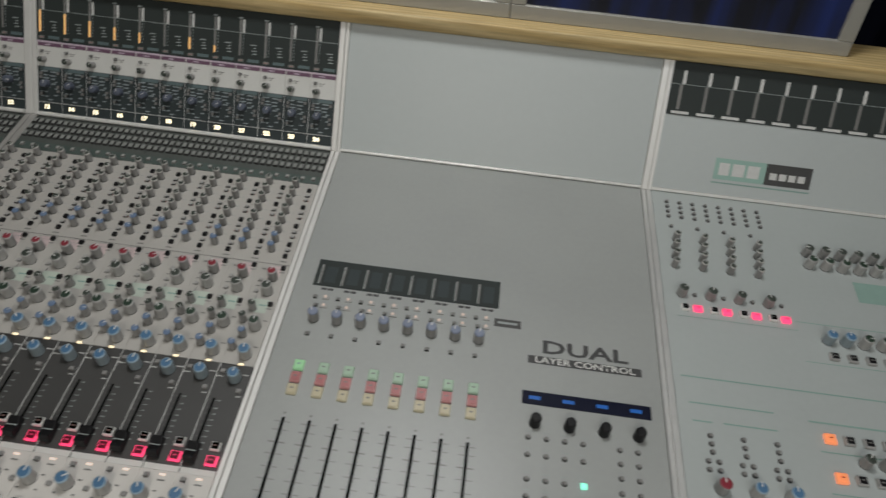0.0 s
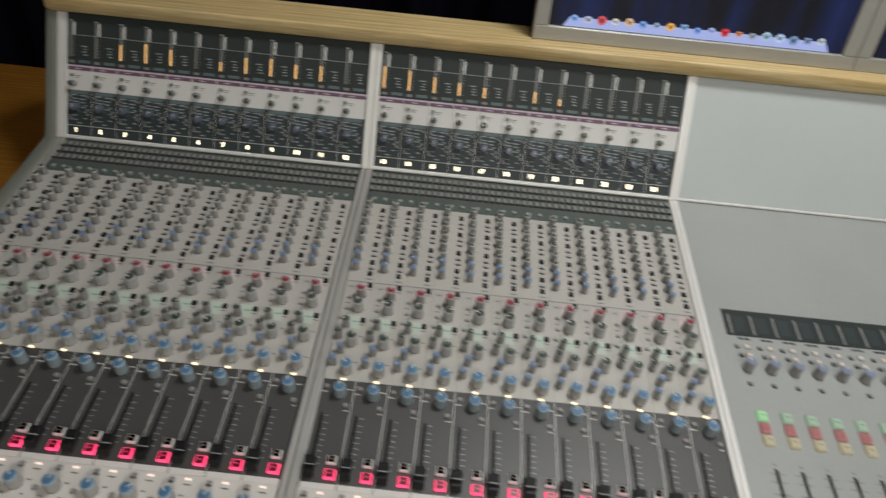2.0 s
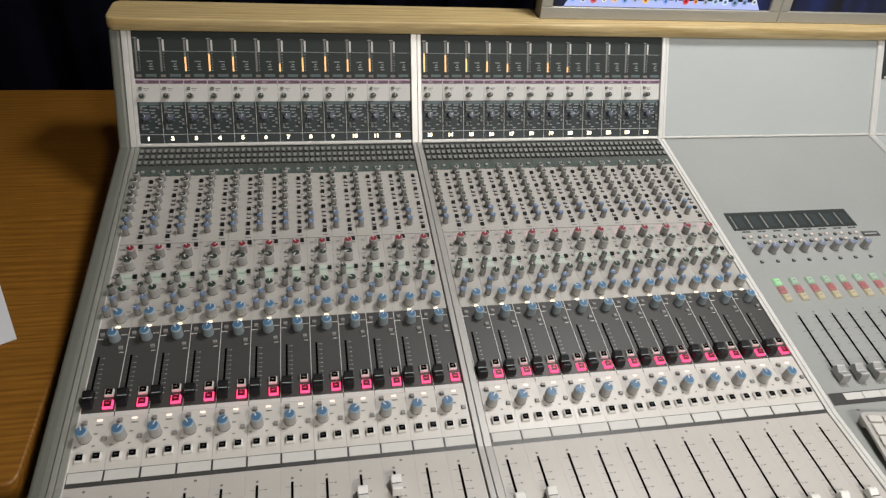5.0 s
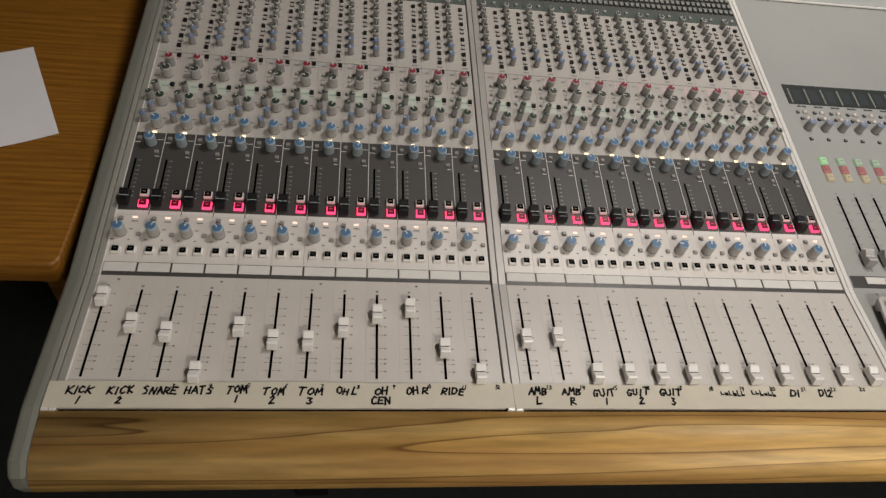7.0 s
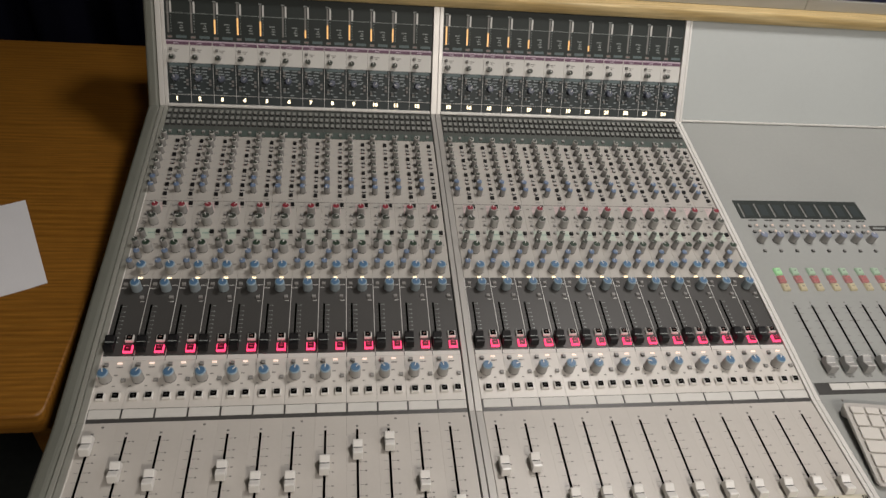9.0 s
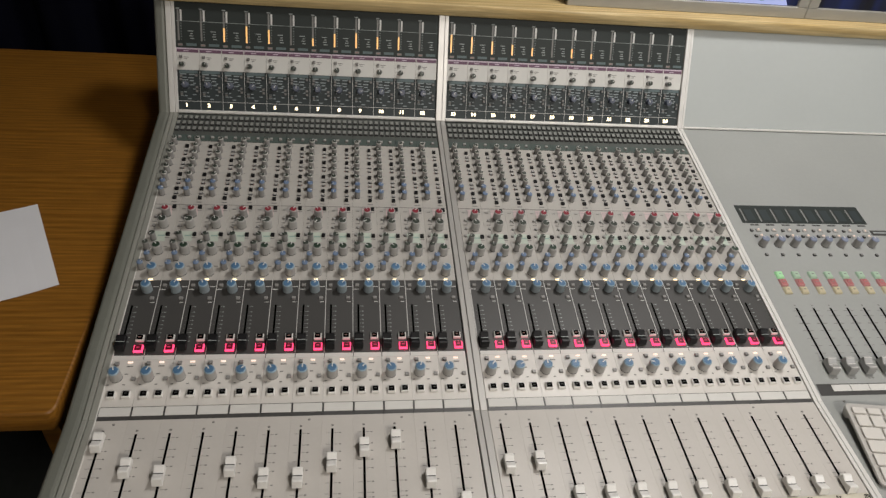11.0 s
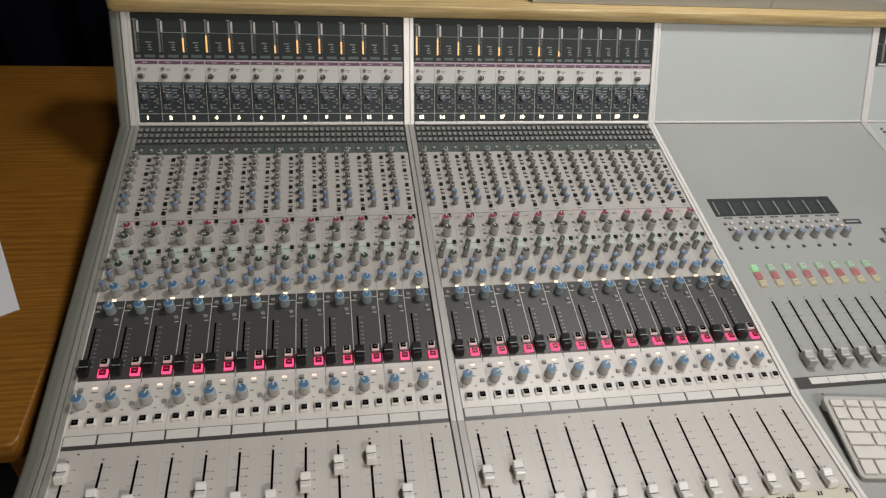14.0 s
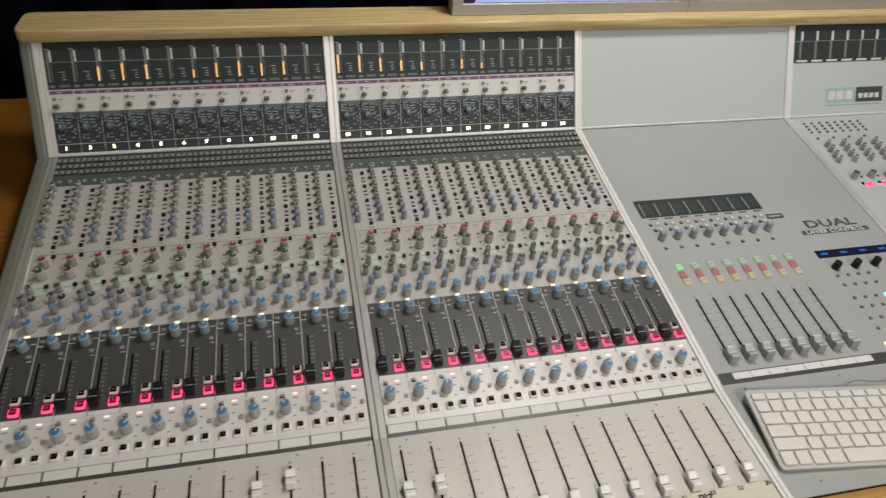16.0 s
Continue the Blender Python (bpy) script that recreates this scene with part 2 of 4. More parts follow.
ARMREST = wood("figured_ash", (0.70, 0.465, 0.170), (0.59, 0.365, 0.110), 14, 0.10, 0.9, 0.48, line=0.9, pore=(0.74, 1.12), heart=(0.46, 0.235, 0.070))
DESK = wood("oiled_desk_oak", (0.295, 0.130, 0.018), (0.232, 0.095, 0.011), 40, 0.05, 0.9, 0.42, pore=(0.80, 1.12))
AMBER = glowing("amber_meter", (1.0, 0.56, 0.20), 0.95)
NUMBER = glowing("number_glow", (1.0, 0.86, 0.58), 3.0)
PAN_GLOW = glowing("pan_led", (1.0, 0.78, 0.66), 1.1)
LED_WARM = glowing("warm_led", (1.0, 0.80, 0.50), 2.2)
RED_LIT = glowing("lit_red_button", (1.0, 0.06, 0.17), 2.0)
RED_DEEP = glowing("dark_red_lens", (0.20, 0.006, 0.025), 0.16)
RED_SOFT = glowing("lit_red_legend", (1.0, 0.08, 0.20), 0.45)
ORANGE_LIT = glowing("lit_orange_button", (1.0, 0.30, 0.12), 1.1)
LENS_RED = surface("dull_red_lens", (0.42, 0.15, 0.15), 0.35, vary=0.12, scale=200)
BLUE_HAZE = surface("grey_blue_cap", (0.20, 0.23, 0.31), 0.45, vary=0.12, scale=150)
PEACH_LED = glowing("peach_led", (1.0, 0.80, 0.68), 0.36)
GREEN_LIT = glowing("lit_green_button", (0.46, 0.86, 0.46), 0.34)
# A weak glow added to brighten the colours of the layer keys.
GREEN_GLOW = glowing("green_button", (0.50, 0.68, 0.50), 0.26)
RED_GLOW = glowing("red_button", (0.66, 0.30, 0.29), 0.24)
YELLOW_GLOW = glowing("yellow_button", (0.68, 0.60, 0.40), 0.26)
MINT_LED = glowing("mint_led", (0.3, 1.0, 0.72), 1.6)
LCD = glowing("lcd_blue", (0.02, 0.16, 0.62), 0.38)
LCD_DARK = surface("lcd_dark", (0.012, 0.014, 0.03), 0.2, vary=0.1)
DOCK = glowing("dock_shelf", (0.40, 0.46, 0.80), 0.75)

SCREEN_TEXT = glowing("screen_text", (0.02, 0.10, 0.24), 0.5)


def screen_glow(name):
    """A desktop picture of deep blue folds."""
    m, t, b = nodes_of(name)
    coord = t.nodes.new("ShaderNodeTexCoord")
    place = t.nodes.new("ShaderNodeMapping")
    place.inputs["Scale"].default_value = (9, 1, 0.8)
    link(t, coord.outputs["Object"], place.inputs["Vector"])
    folds = t.nodes.new("ShaderNodeTexNoise")
    folds.inputs["Scale"].default_value, folds.inputs["Detail"].default_value = 2.4, 4
    link(t, place.outputs[0], folds.inputs["Vector"])
    ramp = t.nodes.new("ShaderNodeValToRGB")
    ramp.color_ramp.elements[0].position, ramp.color_ramp.elements[1].position = 0.42, 0.75
    ramp.color_ramp.elements[0].color, ramp.color_ramp.elements[1].color = (0.001, 0.002, 0.008, 1), (0.010, 0.028, 0.16, 1)
    link(t, folds.outputs["Fac"], ramp.inputs["Fac"])
    link(t, ramp.outputs["Color"], b.inputs["Emission Color"])
    b.inputs["Emission Strength"].default_value = 0.6
    b.inputs["Base Color"].default_value = (0.01, 0.01, 0.012, 1)
    b.inputs["Roughness"].default_value = 0.3
    return m


SCREEN = screen_glow("screen_picture")


# ---- mesh tools ----
class Geo:
    """Collects faces of one mesh, each with a material."""

    def __init__(self):
        self.v, self.f, self.m, self.s, self.mats = [], [], [], [], []

    def slot(self, mat):
        if mat not in self.mats:
            self.mats.append(mat)
        return self.mats.index(mat)

    def face(self, pts, mat, smooth=False):
        n = len(self.v)
        self.v += [tuple(p) for p in pts]
        self.f.append(tuple(range(n, n + len(pts))))
        self.m.append(self.slot(mat))
        self.s.append(smooth)

    def rect(self, x0, x1, y0, y1, z, mat):
        self.face([(x0, y0, z), (x1, y0, z), (x1, y1, z), (x0, y1, z)], mat)

    def rings(self, rings, mats, smooth=False, top=None, bottom=None):
        """Skins a stack of closed outlines of equal length."""
        n, k = len(self.v), len(rings[0])
        for ring in rings:
            self.v += [tuple(p) for p in ring]
        for i in range(len(rings) - 1):
            mat = self.slot(mats[i] if isinstance(mats, (list, tuple)) else mats)
            for j in range(k):
                a, b = n + i * k + j, n + i * k + (j + 1) % k
                self.f.append((a, b, b + k, a + k))
                self.m.append(mat)
                self.s.append(smooth)
        if top:
            self.f.append(tuple(n + (len(rings) - 1) * k + j for j in range(k)))
            self.m.append(self.slot(top))
            self.s.append(False)
        if bottom:
            self.f.append(tuple(n + j for j in reversed(range(k))))
            self.m.append(self.slot(bottom))
            self.s.append(False)

    def box(self, x0, x1, y0, y1, z0, z1, mat, bevel=0.0, top=None):
        def ring(d, z):
            return [(x0 + d, y0 + d, z), (x1 - d, y0 + d, z), (x1 - d, y1 - d, z), (x0 + d, y1 - d, z)]
        stack = [ring(0, z0), ring(0, z1 - bevel), ring(bevel, z1)] if bevel else [ring(0, z0), ring(0, z1)]
        self.rings(stack, mat, top=top or mat, bottom=mat)

    def lathe(self, x, y, stack, top, seg=16, smooth=True):
        """stack: (z, radius, material of the band above)."""
        rings = [[(x + r * math.cos(2 * math.pi * i / seg), y + r * math.sin(2 * math.pi * i / seg), z) for i in range(seg)] for z, r, _ in stack]
        self.rings(rings, [m for _, _, m in stack[:-1]], smooth, top=top)

    def mesh(self, name):
        me = bpy.data.meshes.new(name)
        me.from_pydata(self.v, [], self.f)
        for m in self.mats:
            me.materials.append(m)
        me.polygons.foreach_set("material_index", self.m)
        me.polygons.foreach_set("use_smooth", self.s)
        me.update()
        return me


def part(name, geo, parent, at=(0, 0, 0), label="", turn=0.0, tilt=0.0):
    """Links a Geo or a shared mesh as one part under parent."""
    me = geo.mesh(name) if isinstance(geo, Geo) else geo
    ob = new(name, me)
    ob.parent = parent
    ob.matrix_basis = pose(*at, tilt, 0, turn)
    return tagged(ob, label)


def thing(name, m, label, category, group=""):
    ob = new(name)
    ob.empty_display_size = 0.05
    ob.matrix_world = m
    return tagged(ob, label, category, group)


def setting(name, geo, label, m=None):
    ob = new(name, geo.mesh(name))
    if m:
        ob.matrix_world = m
    return tagged(ob, label, kind="structure")


def lettering(body, size, mat, spread=1.0, slant=0.0, bold=0.0, align="CENTER"):
    """Flat letters as a mesh, in Blender's own font."""
    curve = bpy.data.curves.new("letters", "FONT")
    curve.body, curve.size, curve.align_x, curve.align_y = body, size, align, "CENTER"
    curve.shear, curve.offset, curve.resolution_u, curve.space_line = slant, bold, 2, 0.8
    temp = new("letters", curve)
    bpy.context.view_layer.update()
    me = bpy.data.meshes.new_from_object(temp.evaluated_get(bpy.context.evaluated_depsgraph_get()))
    bpy.data.objects.remove(temp)
    bpy.data.curves.remove(curve)
    me.materials.clear()
    me.materials.append(mat)
    for v in me.vertices:
        v.co.x *= spread
    return me


def extrude_x(profile, x0, x1, mat, bevel=0.0, name="", seg=3):
    """A solid with the outline profile (y, z) from x0 to x1 and rounded end edges."""
    bm = bmesh.new()
    a = [bm.verts.new((x0, y, z)) for y, z in profile]
    b = [bm.verts.new((x1, y, z)) for y, z in profile]
    n = len(profile)
    ends = [bm.faces.new(a[::-1]), bm.faces.new(b)]
    for i in range(n):
        bm.faces.new((a[i], a[(i + 1) % n], b[(i + 1) % n], b[i]))
    bmesh.ops.recalc_face_normals(bm, faces=bm.faces)
    if bevel:
        edges = {e for f in ends for e in f.edges}
        bmesh.ops.bevel(bm, geom=list(edges), offset=bevel, segments=seg, affect="EDGES", profile=0.5)
    me = bpy.data.meshes.new(name)
    bm.to_mesh(me)
    bm.free()
    me.materials.append(mat)
    return me


# ---- the room ----
X0, X1, Y0, Y1, ZC = -1.7, 3.3, -2.6, 1.55, 2.3
g = Geo()
g.box(X0 - 0.1, X1 + 0.1, Y0 - 0.1, Y1 + 0.1, -0.08, 0.0, CARPET)
setting("floor", g, "dark carpet floor")
g = Geo()
g.box(X0 - 0.1, X1 + 0.1, Y0 - 0.1, Y1 + 0.1, ZC, ZC + 0.08, CEILING)
setting("ceiling", g, "pale plain ceiling")
for name, box in (("wall_north", (X0, X1, Y1, Y1 + 0.1)), ("wall_south", (X0, X1, Y0 - 0.1, Y0)), ("wall_west", (X0 - 0.1, X0, Y0 - 0.1, Y1 + 0.1)), ("wall_east", (X1, X1 + 0.1, Y0 - 0.1, Y1 + 0.1))):
    g = Geo()
    g.box(*box, 0.0, ZC, WALL)
    setting(name, g, "plain painted studio wall")


def downlight(x, y, size):
    top = thing("downlight", pose(x, y, 2.26), "assumed round white ceiling downlight, out of view", "ceiling light", "ceiling downlights")
    g = Geo()
    r = size / 2 + 0.015
    g.lathe(0, 0, [(0.04, r + 0.012, WHITE_PLASTIC), (0.0, r + 0.012, WHITE_PLASTIC), (0.0, r, WHITE_PLASTIC), (0.035, r - 0.004, WHITE_PLASTIC)], WHITE_PLASTIC, 32)
    part("housing", g, top)


# housings assumed for the three lamps, none of them in view
downlight(0.98, 0.30, 0.40)
downlight(1.00, -1.80, 0.40)
downlight(2.0, -1.0, 0.30)


def curtain(x0, x1, y, seed):
    rnd = random.Random(seed)
    top = thing("curtain", pose(0, 0, 0), "heavy dark navy curtain hanging in folds", "curtain", "curtains")
    g = Geo()
    cols, rows = 150, 10
    phase = [rnd.uniform(0, 6) for _ in range(4)]
    pts = []
    for j in range(rows + 1):
        z = 0.02 + 2.2 * j / rows
        for i in range(cols + 1):
            u = x0 + (x1 - x0) * i / cols
            d = 0.035 * math.sin(u * 38 + phase[0] + 0.5 * math.sin(u * 7 + phase[1])) + 0.015 * math.sin(u * 71 + phase[2] + z * 0.6)
            pts.append((u, y + d * (1.15 - 0.25 * z / 2.4), z))
    w = cols + 1
    g.v = pts
    for j in range(rows):
        for i in range(cols):
            a = j * w + i
            g.f.append((a, a + 1, a + 1 + w, a + w))
            g.m.append(g.slot(CURTAIN))
            g.s.append(True)
    part("cloth", g, top)
    g = Geo()
    g.box(x0, x1, y - 0.012, y + 0.012, 2.225, 2.245, STEEL)
    part("rail", g, top)


curtain(X0 + 0.02, 0.82, 1.12, 1)
curtain(0.82, X1 - 0.02, 1.12, 2)

# ---- side desk ----
desk = thing("side_desk", pose(0, 0, HEIGHT - 0.025), "brown oak veneered side desk beside the mixing console", "desk")


def round_rect(x0, x1, y0, y1, r, z, n=5):
    pts = []
    for cx, cy, a in ((x1 - r, y0 + r, -90), (x1 - r, y1 - r, 0), (x0 + r, y1 - r, 90), (x0 + r, y0 + r, 180)):
        for i in range(n + 1):
            t = radians(a + 90 * i / n)
            pts.append((cx + r * math.cos(t), cy + r * math.sin(t), z))
    return pts


def slab(x0, x1, y0, y1, z0, z1, r, mat, b=0.003):
    g = Geo()
    g.rings([round_rect(x0 + b, x1 - b, y0 + b, y1 - b, r, z0), round_rect(x0, x1, y0, y1, r, z0 + b), round_rect(x0, x1, y0, y1, r, z1 - b),
             round_rect(x0 + b * 0.3, x1 - b * 0.3, y0 + b * 0.3, y1 - b * 0.3, r, z1 - b * 0.3), round_rect(x0 + b, x1 - b, y0 + b, y1 - b, r, z1)], mat, True, top=mat, bottom=mat)
    return g


part("desktop", slab(-1.45, -0.052, -0.066, 0.835, -0.034, 0, 0.012, DESK), desk)
for x in (-1.40, -0.12):
    g = Geo()
    g.box(x - 0.012, x + 0.012, 0.02, 0.76, 0.025 - HEIGHT, -0.034, DESK, 0.001)
    part("side_panel", g, desk)
g = Geo()
g.box(-1.388, -0.132, 0.60, 0.618, -0.45, -0.034, DESK, 0.001)
part("modesty_panel", g, desk)

paper = thing("paper_sheets", pose(0, 0, HEIGHT - 0.0249), "loose white paper sheets lying on the desk", "paper")
for n, (turn, lift) in enumerate(((0.0, 0.0004), (1.6, 0.0012), (-0.8, 0.002))):
    g = Geo()
    w, d = 0.192, 0.285
    cols = 12
    for i in range(cols):
        a, b = -d + d * i / cols, -d + d * (i + 1) / cols
        za, zb = (0.004 * math.sin(3.0 * a / d) ** 2 + 0.001 * math.sin(9 * a / d) for a, b in ((a, b), (b, a)))
        g.face([(a, 0, za), (b, 0, zb), (b, w, zb), (a, w, za)], PAPER, True)
        g.face([(a, 0, za - 0.0006), (a, w, za - 0.0006), (b, w, zb - 0.0006), (b, 0, zb - 0.0006)], PAPER, True)
    part("sheet", g, paper, (-0.108, 0.142, lift), turn=26.0 + turn)

# ---- mixing console: body ----
YF, YB, BRIDGE = -0.2410, 0.466, 54.9    # front of the panels, foot of the meter bridge, its lean
XE = 1.755                                # right end of the console
LIFT = 0.12                               # the fader section in front lies almost level


def lift(y):
    return max(0.0, -0.089 - y) * LIFT


def lifted(me):
    for v in me.vertices:
        v.co.z += lift(v.co.y)
    return me


console = thing("mixing_console", CON, "large grey studio mixing console with wooden armrest and meter bridge", "mixing console")
cb, sb = math.cos(radians(BRIDGE)), math.sin(radians(BRIDGE))
TALL = 0.1765
TOPY, TOPZ = YB + TALL * cb, TALL * sb

profile = [(-0.284, -0.055), (-0.299, -0.038), (-0.305, -0.025), (-0.3065, -0.008), (-0.3015, 0.008), (-0.2885, 0.0185), (-0.241, 0.0212), (-0.089, 0.003), (YB - 0.004, 0.003), (YB + 0.002 - 0.004, 0.005), (TOPY - 0.004, TOPZ - 0.001),
           (0.668, TOPZ - 0.012), (0.668, -0.16), (0.30, -0.20), (-0.24, -0.15)]
for x0, x1 in ((-0.0312, -0.0139), (XE, XE + 0.0173)):
    part("side_panel", extrude_x(profile, x0, x1, SIDE, 0.005, "side_panel"), console, label="grey-green painted metal side panel")

under = [(YF - 0.002, 0.0140), (-0.089, -0.004), (YB + 0.002, -0.004), (TOPY + 0.004, TOPZ - 0.004), (0.660, TOPZ - 0.015), (0.660, -0.15), (0.30, -0.19), (YF - 0.002, -0.13)]
part("chassis", extrude_x(under, -0.0137, XE - 0.0002, BLACK, 0, "chassis"), console)
rest = [(y - 0.0078, z + 0.0182) for y, z in ((-0.2360, 0.0005), (-0.262, 0.0005), (-0.280, -0.0025), (-0.2925, -0.0095), (-0.2995, -0.020), (-0.3010, -0.029), (-0.2990, -0.035), (-0.2945, -0.040), (-0.2360, -0.044))]
me = extrude_x(rest, -0.0135, XE - 0.0004, ARMREST, 0, "armrest")
for p in me.polygons:
    p.use_smooth = len(p.vertices) == 4 and p.center.y < YF - 0.0055
part("armrest", me, console, label="figured pale wooden armrest with dark grain")

# shelf on top of the bridge, level with the floor
cap_m = pose(0, TOPY - 0.0115, TOPZ + 0.0006, -SLOPE)
cap = part("top_shelf", slab(-0.0315, XE + 0.020, 0, 0.076, 0, 0.0195, 0.014, OAK, 0.0022), console, label="pale oak shelf along the bridge")
cap.matrix_basis = cap_m
for x in (0.20, 1.50):
    foot = Geo()
    foot.box(x - 0.03, x + 0.03, -0.05, 0.50, -HEIGHT - 0.02 + 0.0, -0.15, BLACK, 0.004)
    leg = part("leg", foot, console)
    leg.matrix_basis = CON.inverted() @ pose(0, 0, HEIGHT + 0.02)

# uprights between the bays, on the slope and up the bridge
BARS = ((-0.0137, 0.0), (0.4212, 0.4380), (0.8587, 0.8715), (1.2880, 1.3020))


def frame_bar(x0, x1, mid):
    g = Geo()
    w = x1 - x0
    for y0, y1 in ((YF, -0.089), (-0.089, YB)):
        g.box(x0 + 0.0003, x0 + w * 0.42, y0, y1, -0.004, 0.0016, mid, 0.0006)
        g.box(x0 + w * 0.42 + 0.0008, x1 - 0.0003, y0, y1, -0.004, 0.0012, mid, 0.0006)
    part("frame_bar", lifted(g.mesh("frame_bar")), console, label="ridged pale metal bar between the bays")
    g = Geo()
    g.box(x0 + 0.0003, x0 + w * 0.48, YF - 0.0028, YF + 0.0006, 0.012, 0.0208, STRIP, 0.0008)
    g.box(x0 + w * 0.54, x1 - 0.0003, YF - 0.0028, YF + 0.0006, 0.012, 0.0204, STRIP, 0.0008)
    part("bar_end", g, console, label="bright metal end of the bar")
    # the highlight along the inner edge, modelled as a bright strip
    if mid == EDGE_BAR:
        g = Geo()
        for y0, y1 in ((YF, -0.089), (-0.089, 0.30)):
            g.box(x1 - 0.0003, x1 + 0.0009, y0, y1, -0.003, 0.0014, STRIP, 0.0004)
        part("bright_edge", lifted(g.mesh("bright_edge")), console, label="bright strip standing in for the edge highlight")


def bridge_bar(x0, x1):
    g = Geo()
    w = x1 - x0
    g.box(x0, x0 + w * 0.6, 0.0, TALL - 0.001, -0.003, 0.0035, STRIP, 0.0008)
    g.box(x0 + w * 0.6 + 0.0004, x1, 0.0, TALL - 0.001, -0.003, 0.0026, STRIP, 0.0006)
    part("bridge_bar", g, console, (0, YB, 0), "bright white metal bar up the bridge", tilt=BRIDGE)


for i, (a, b) in enumerate(BARS):
    # the third bar's sheen is put into its colour, hence the bright trim
    frame_bar(a, b, (EDGE_BAR, DIVIDER, STRIP, ALU)[i])
    bridge_bar(a, b)

# ---- shared control meshes ----


def knob_mesh(name, r, h, body, capm, skirt=0.0, pointer=INK_LIGHT, seg=18, collar=None):
    g = Geo()
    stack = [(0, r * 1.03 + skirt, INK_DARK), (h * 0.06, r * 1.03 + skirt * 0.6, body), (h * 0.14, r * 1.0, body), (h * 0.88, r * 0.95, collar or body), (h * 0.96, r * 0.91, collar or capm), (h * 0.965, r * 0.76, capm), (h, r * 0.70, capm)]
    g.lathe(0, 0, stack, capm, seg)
    g.box(-r * 0.10, r * 0.10, r * 0.10, r * 0.90, h * 0.95, h * 1.012, pointer)
    return g.mesh(name)


def button_mesh(name, w, d, h, body, top=None, inset=0.0, lens=None):
    g = Geo()
    g.box(-w / 2, w / 2, -d / 2, d / 2, 0, h, body, min(w, d) * 0.09, top)
    if lens:
        i = inset
        g.box(-w / 2 + i, w / 2 - i, -d / 2 + i, d / 2 - i, h - 0.0002, h + 0.0004, lens)
    return g.mesh(name)


def square_button(name, w, d, h, rim, lens, glyph):
    """A lit or unlit key with a framed lens and a small legend."""
    g = Geo()
    g.box(-w / 2, w / 2, -d / 2, d / 2, 0, h, rim, w * 0.08)
    i = w * 0.125
    g.box(-w / 2 + i, w / 2 - i, -d / 2 + i, d / 2 - i * 0.8, h - 0.0001, h + 0.0005, lens)
    g.rect(-w * 0.18, w * 0.16, -d * 0.03, d * 0.10, h + 0.0006, glyph)
    return g.mesh(name)


def fader_mesh(name, body, line, w, d, h):
    """A fader cap: stem, waisted grip with a hollow, and a centre line."""
    g = Geo()
    g.box(-0.0012, 0.0012, -0.004, 0.004, -0.002, 0.004, BLACK)
    prof = [(-d / 2, 0.003), (-d / 2 + 0.0006, h * 0.55), (-d * 0.40, h), (-d * 0.30, h * 1.02), (-d * 0.07, h * 0.80), (-d * 0.02, h * 0.78),
            (d * 0.02, h * 0.78), (d * 0.07, h * 0.80), (d * 0.30, h * 1.02), (d * 0.40, h), (d / 2 - 0.0006, h * 0.55), (d / 2, 0.003)]
    ring = [[(x, y, z) for y, z in prof] for x in (-w / 2, -w / 2 + 0.0008, w / 2 - 0.0008, w / 2)]
    ring[0] = [(x, y * 0.97, max(0.003, z - 0.0006)) for x, y, z in ring[0]]
    ring[3] = [(x, y * 0.97, max(0.003, z - 0.0006)) for x, y, z in ring[3]]
    g.rings(ring, body, False, top=body, bottom=body)
    g.rect(-w / 2 + 0.0003, w / 2 - 0.0003, -0.00045, 0.00045, h * 0.80, line)
    return g.mesh(name)


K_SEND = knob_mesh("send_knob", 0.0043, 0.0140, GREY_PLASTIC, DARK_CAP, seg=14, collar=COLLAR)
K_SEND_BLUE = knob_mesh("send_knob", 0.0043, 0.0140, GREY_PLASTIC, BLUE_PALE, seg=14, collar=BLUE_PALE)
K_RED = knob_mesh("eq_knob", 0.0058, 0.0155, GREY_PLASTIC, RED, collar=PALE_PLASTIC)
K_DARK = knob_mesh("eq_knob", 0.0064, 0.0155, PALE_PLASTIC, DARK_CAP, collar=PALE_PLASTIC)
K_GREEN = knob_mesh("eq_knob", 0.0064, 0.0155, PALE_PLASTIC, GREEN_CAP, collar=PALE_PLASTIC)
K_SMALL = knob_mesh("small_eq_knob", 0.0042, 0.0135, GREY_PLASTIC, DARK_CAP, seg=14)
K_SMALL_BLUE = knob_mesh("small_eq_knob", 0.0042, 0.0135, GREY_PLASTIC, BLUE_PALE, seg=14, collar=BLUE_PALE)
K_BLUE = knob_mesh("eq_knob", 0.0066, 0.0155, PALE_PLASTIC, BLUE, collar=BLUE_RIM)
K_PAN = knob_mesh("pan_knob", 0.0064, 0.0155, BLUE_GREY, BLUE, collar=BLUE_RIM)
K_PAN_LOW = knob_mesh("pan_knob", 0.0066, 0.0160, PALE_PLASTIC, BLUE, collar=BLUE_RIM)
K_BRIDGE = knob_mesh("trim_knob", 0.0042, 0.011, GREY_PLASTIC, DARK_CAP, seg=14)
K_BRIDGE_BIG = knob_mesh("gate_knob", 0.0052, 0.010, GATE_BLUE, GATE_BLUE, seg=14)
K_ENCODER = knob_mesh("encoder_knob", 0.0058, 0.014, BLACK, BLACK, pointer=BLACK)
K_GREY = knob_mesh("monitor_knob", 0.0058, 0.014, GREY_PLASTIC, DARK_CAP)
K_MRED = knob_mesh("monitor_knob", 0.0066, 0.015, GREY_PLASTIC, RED)
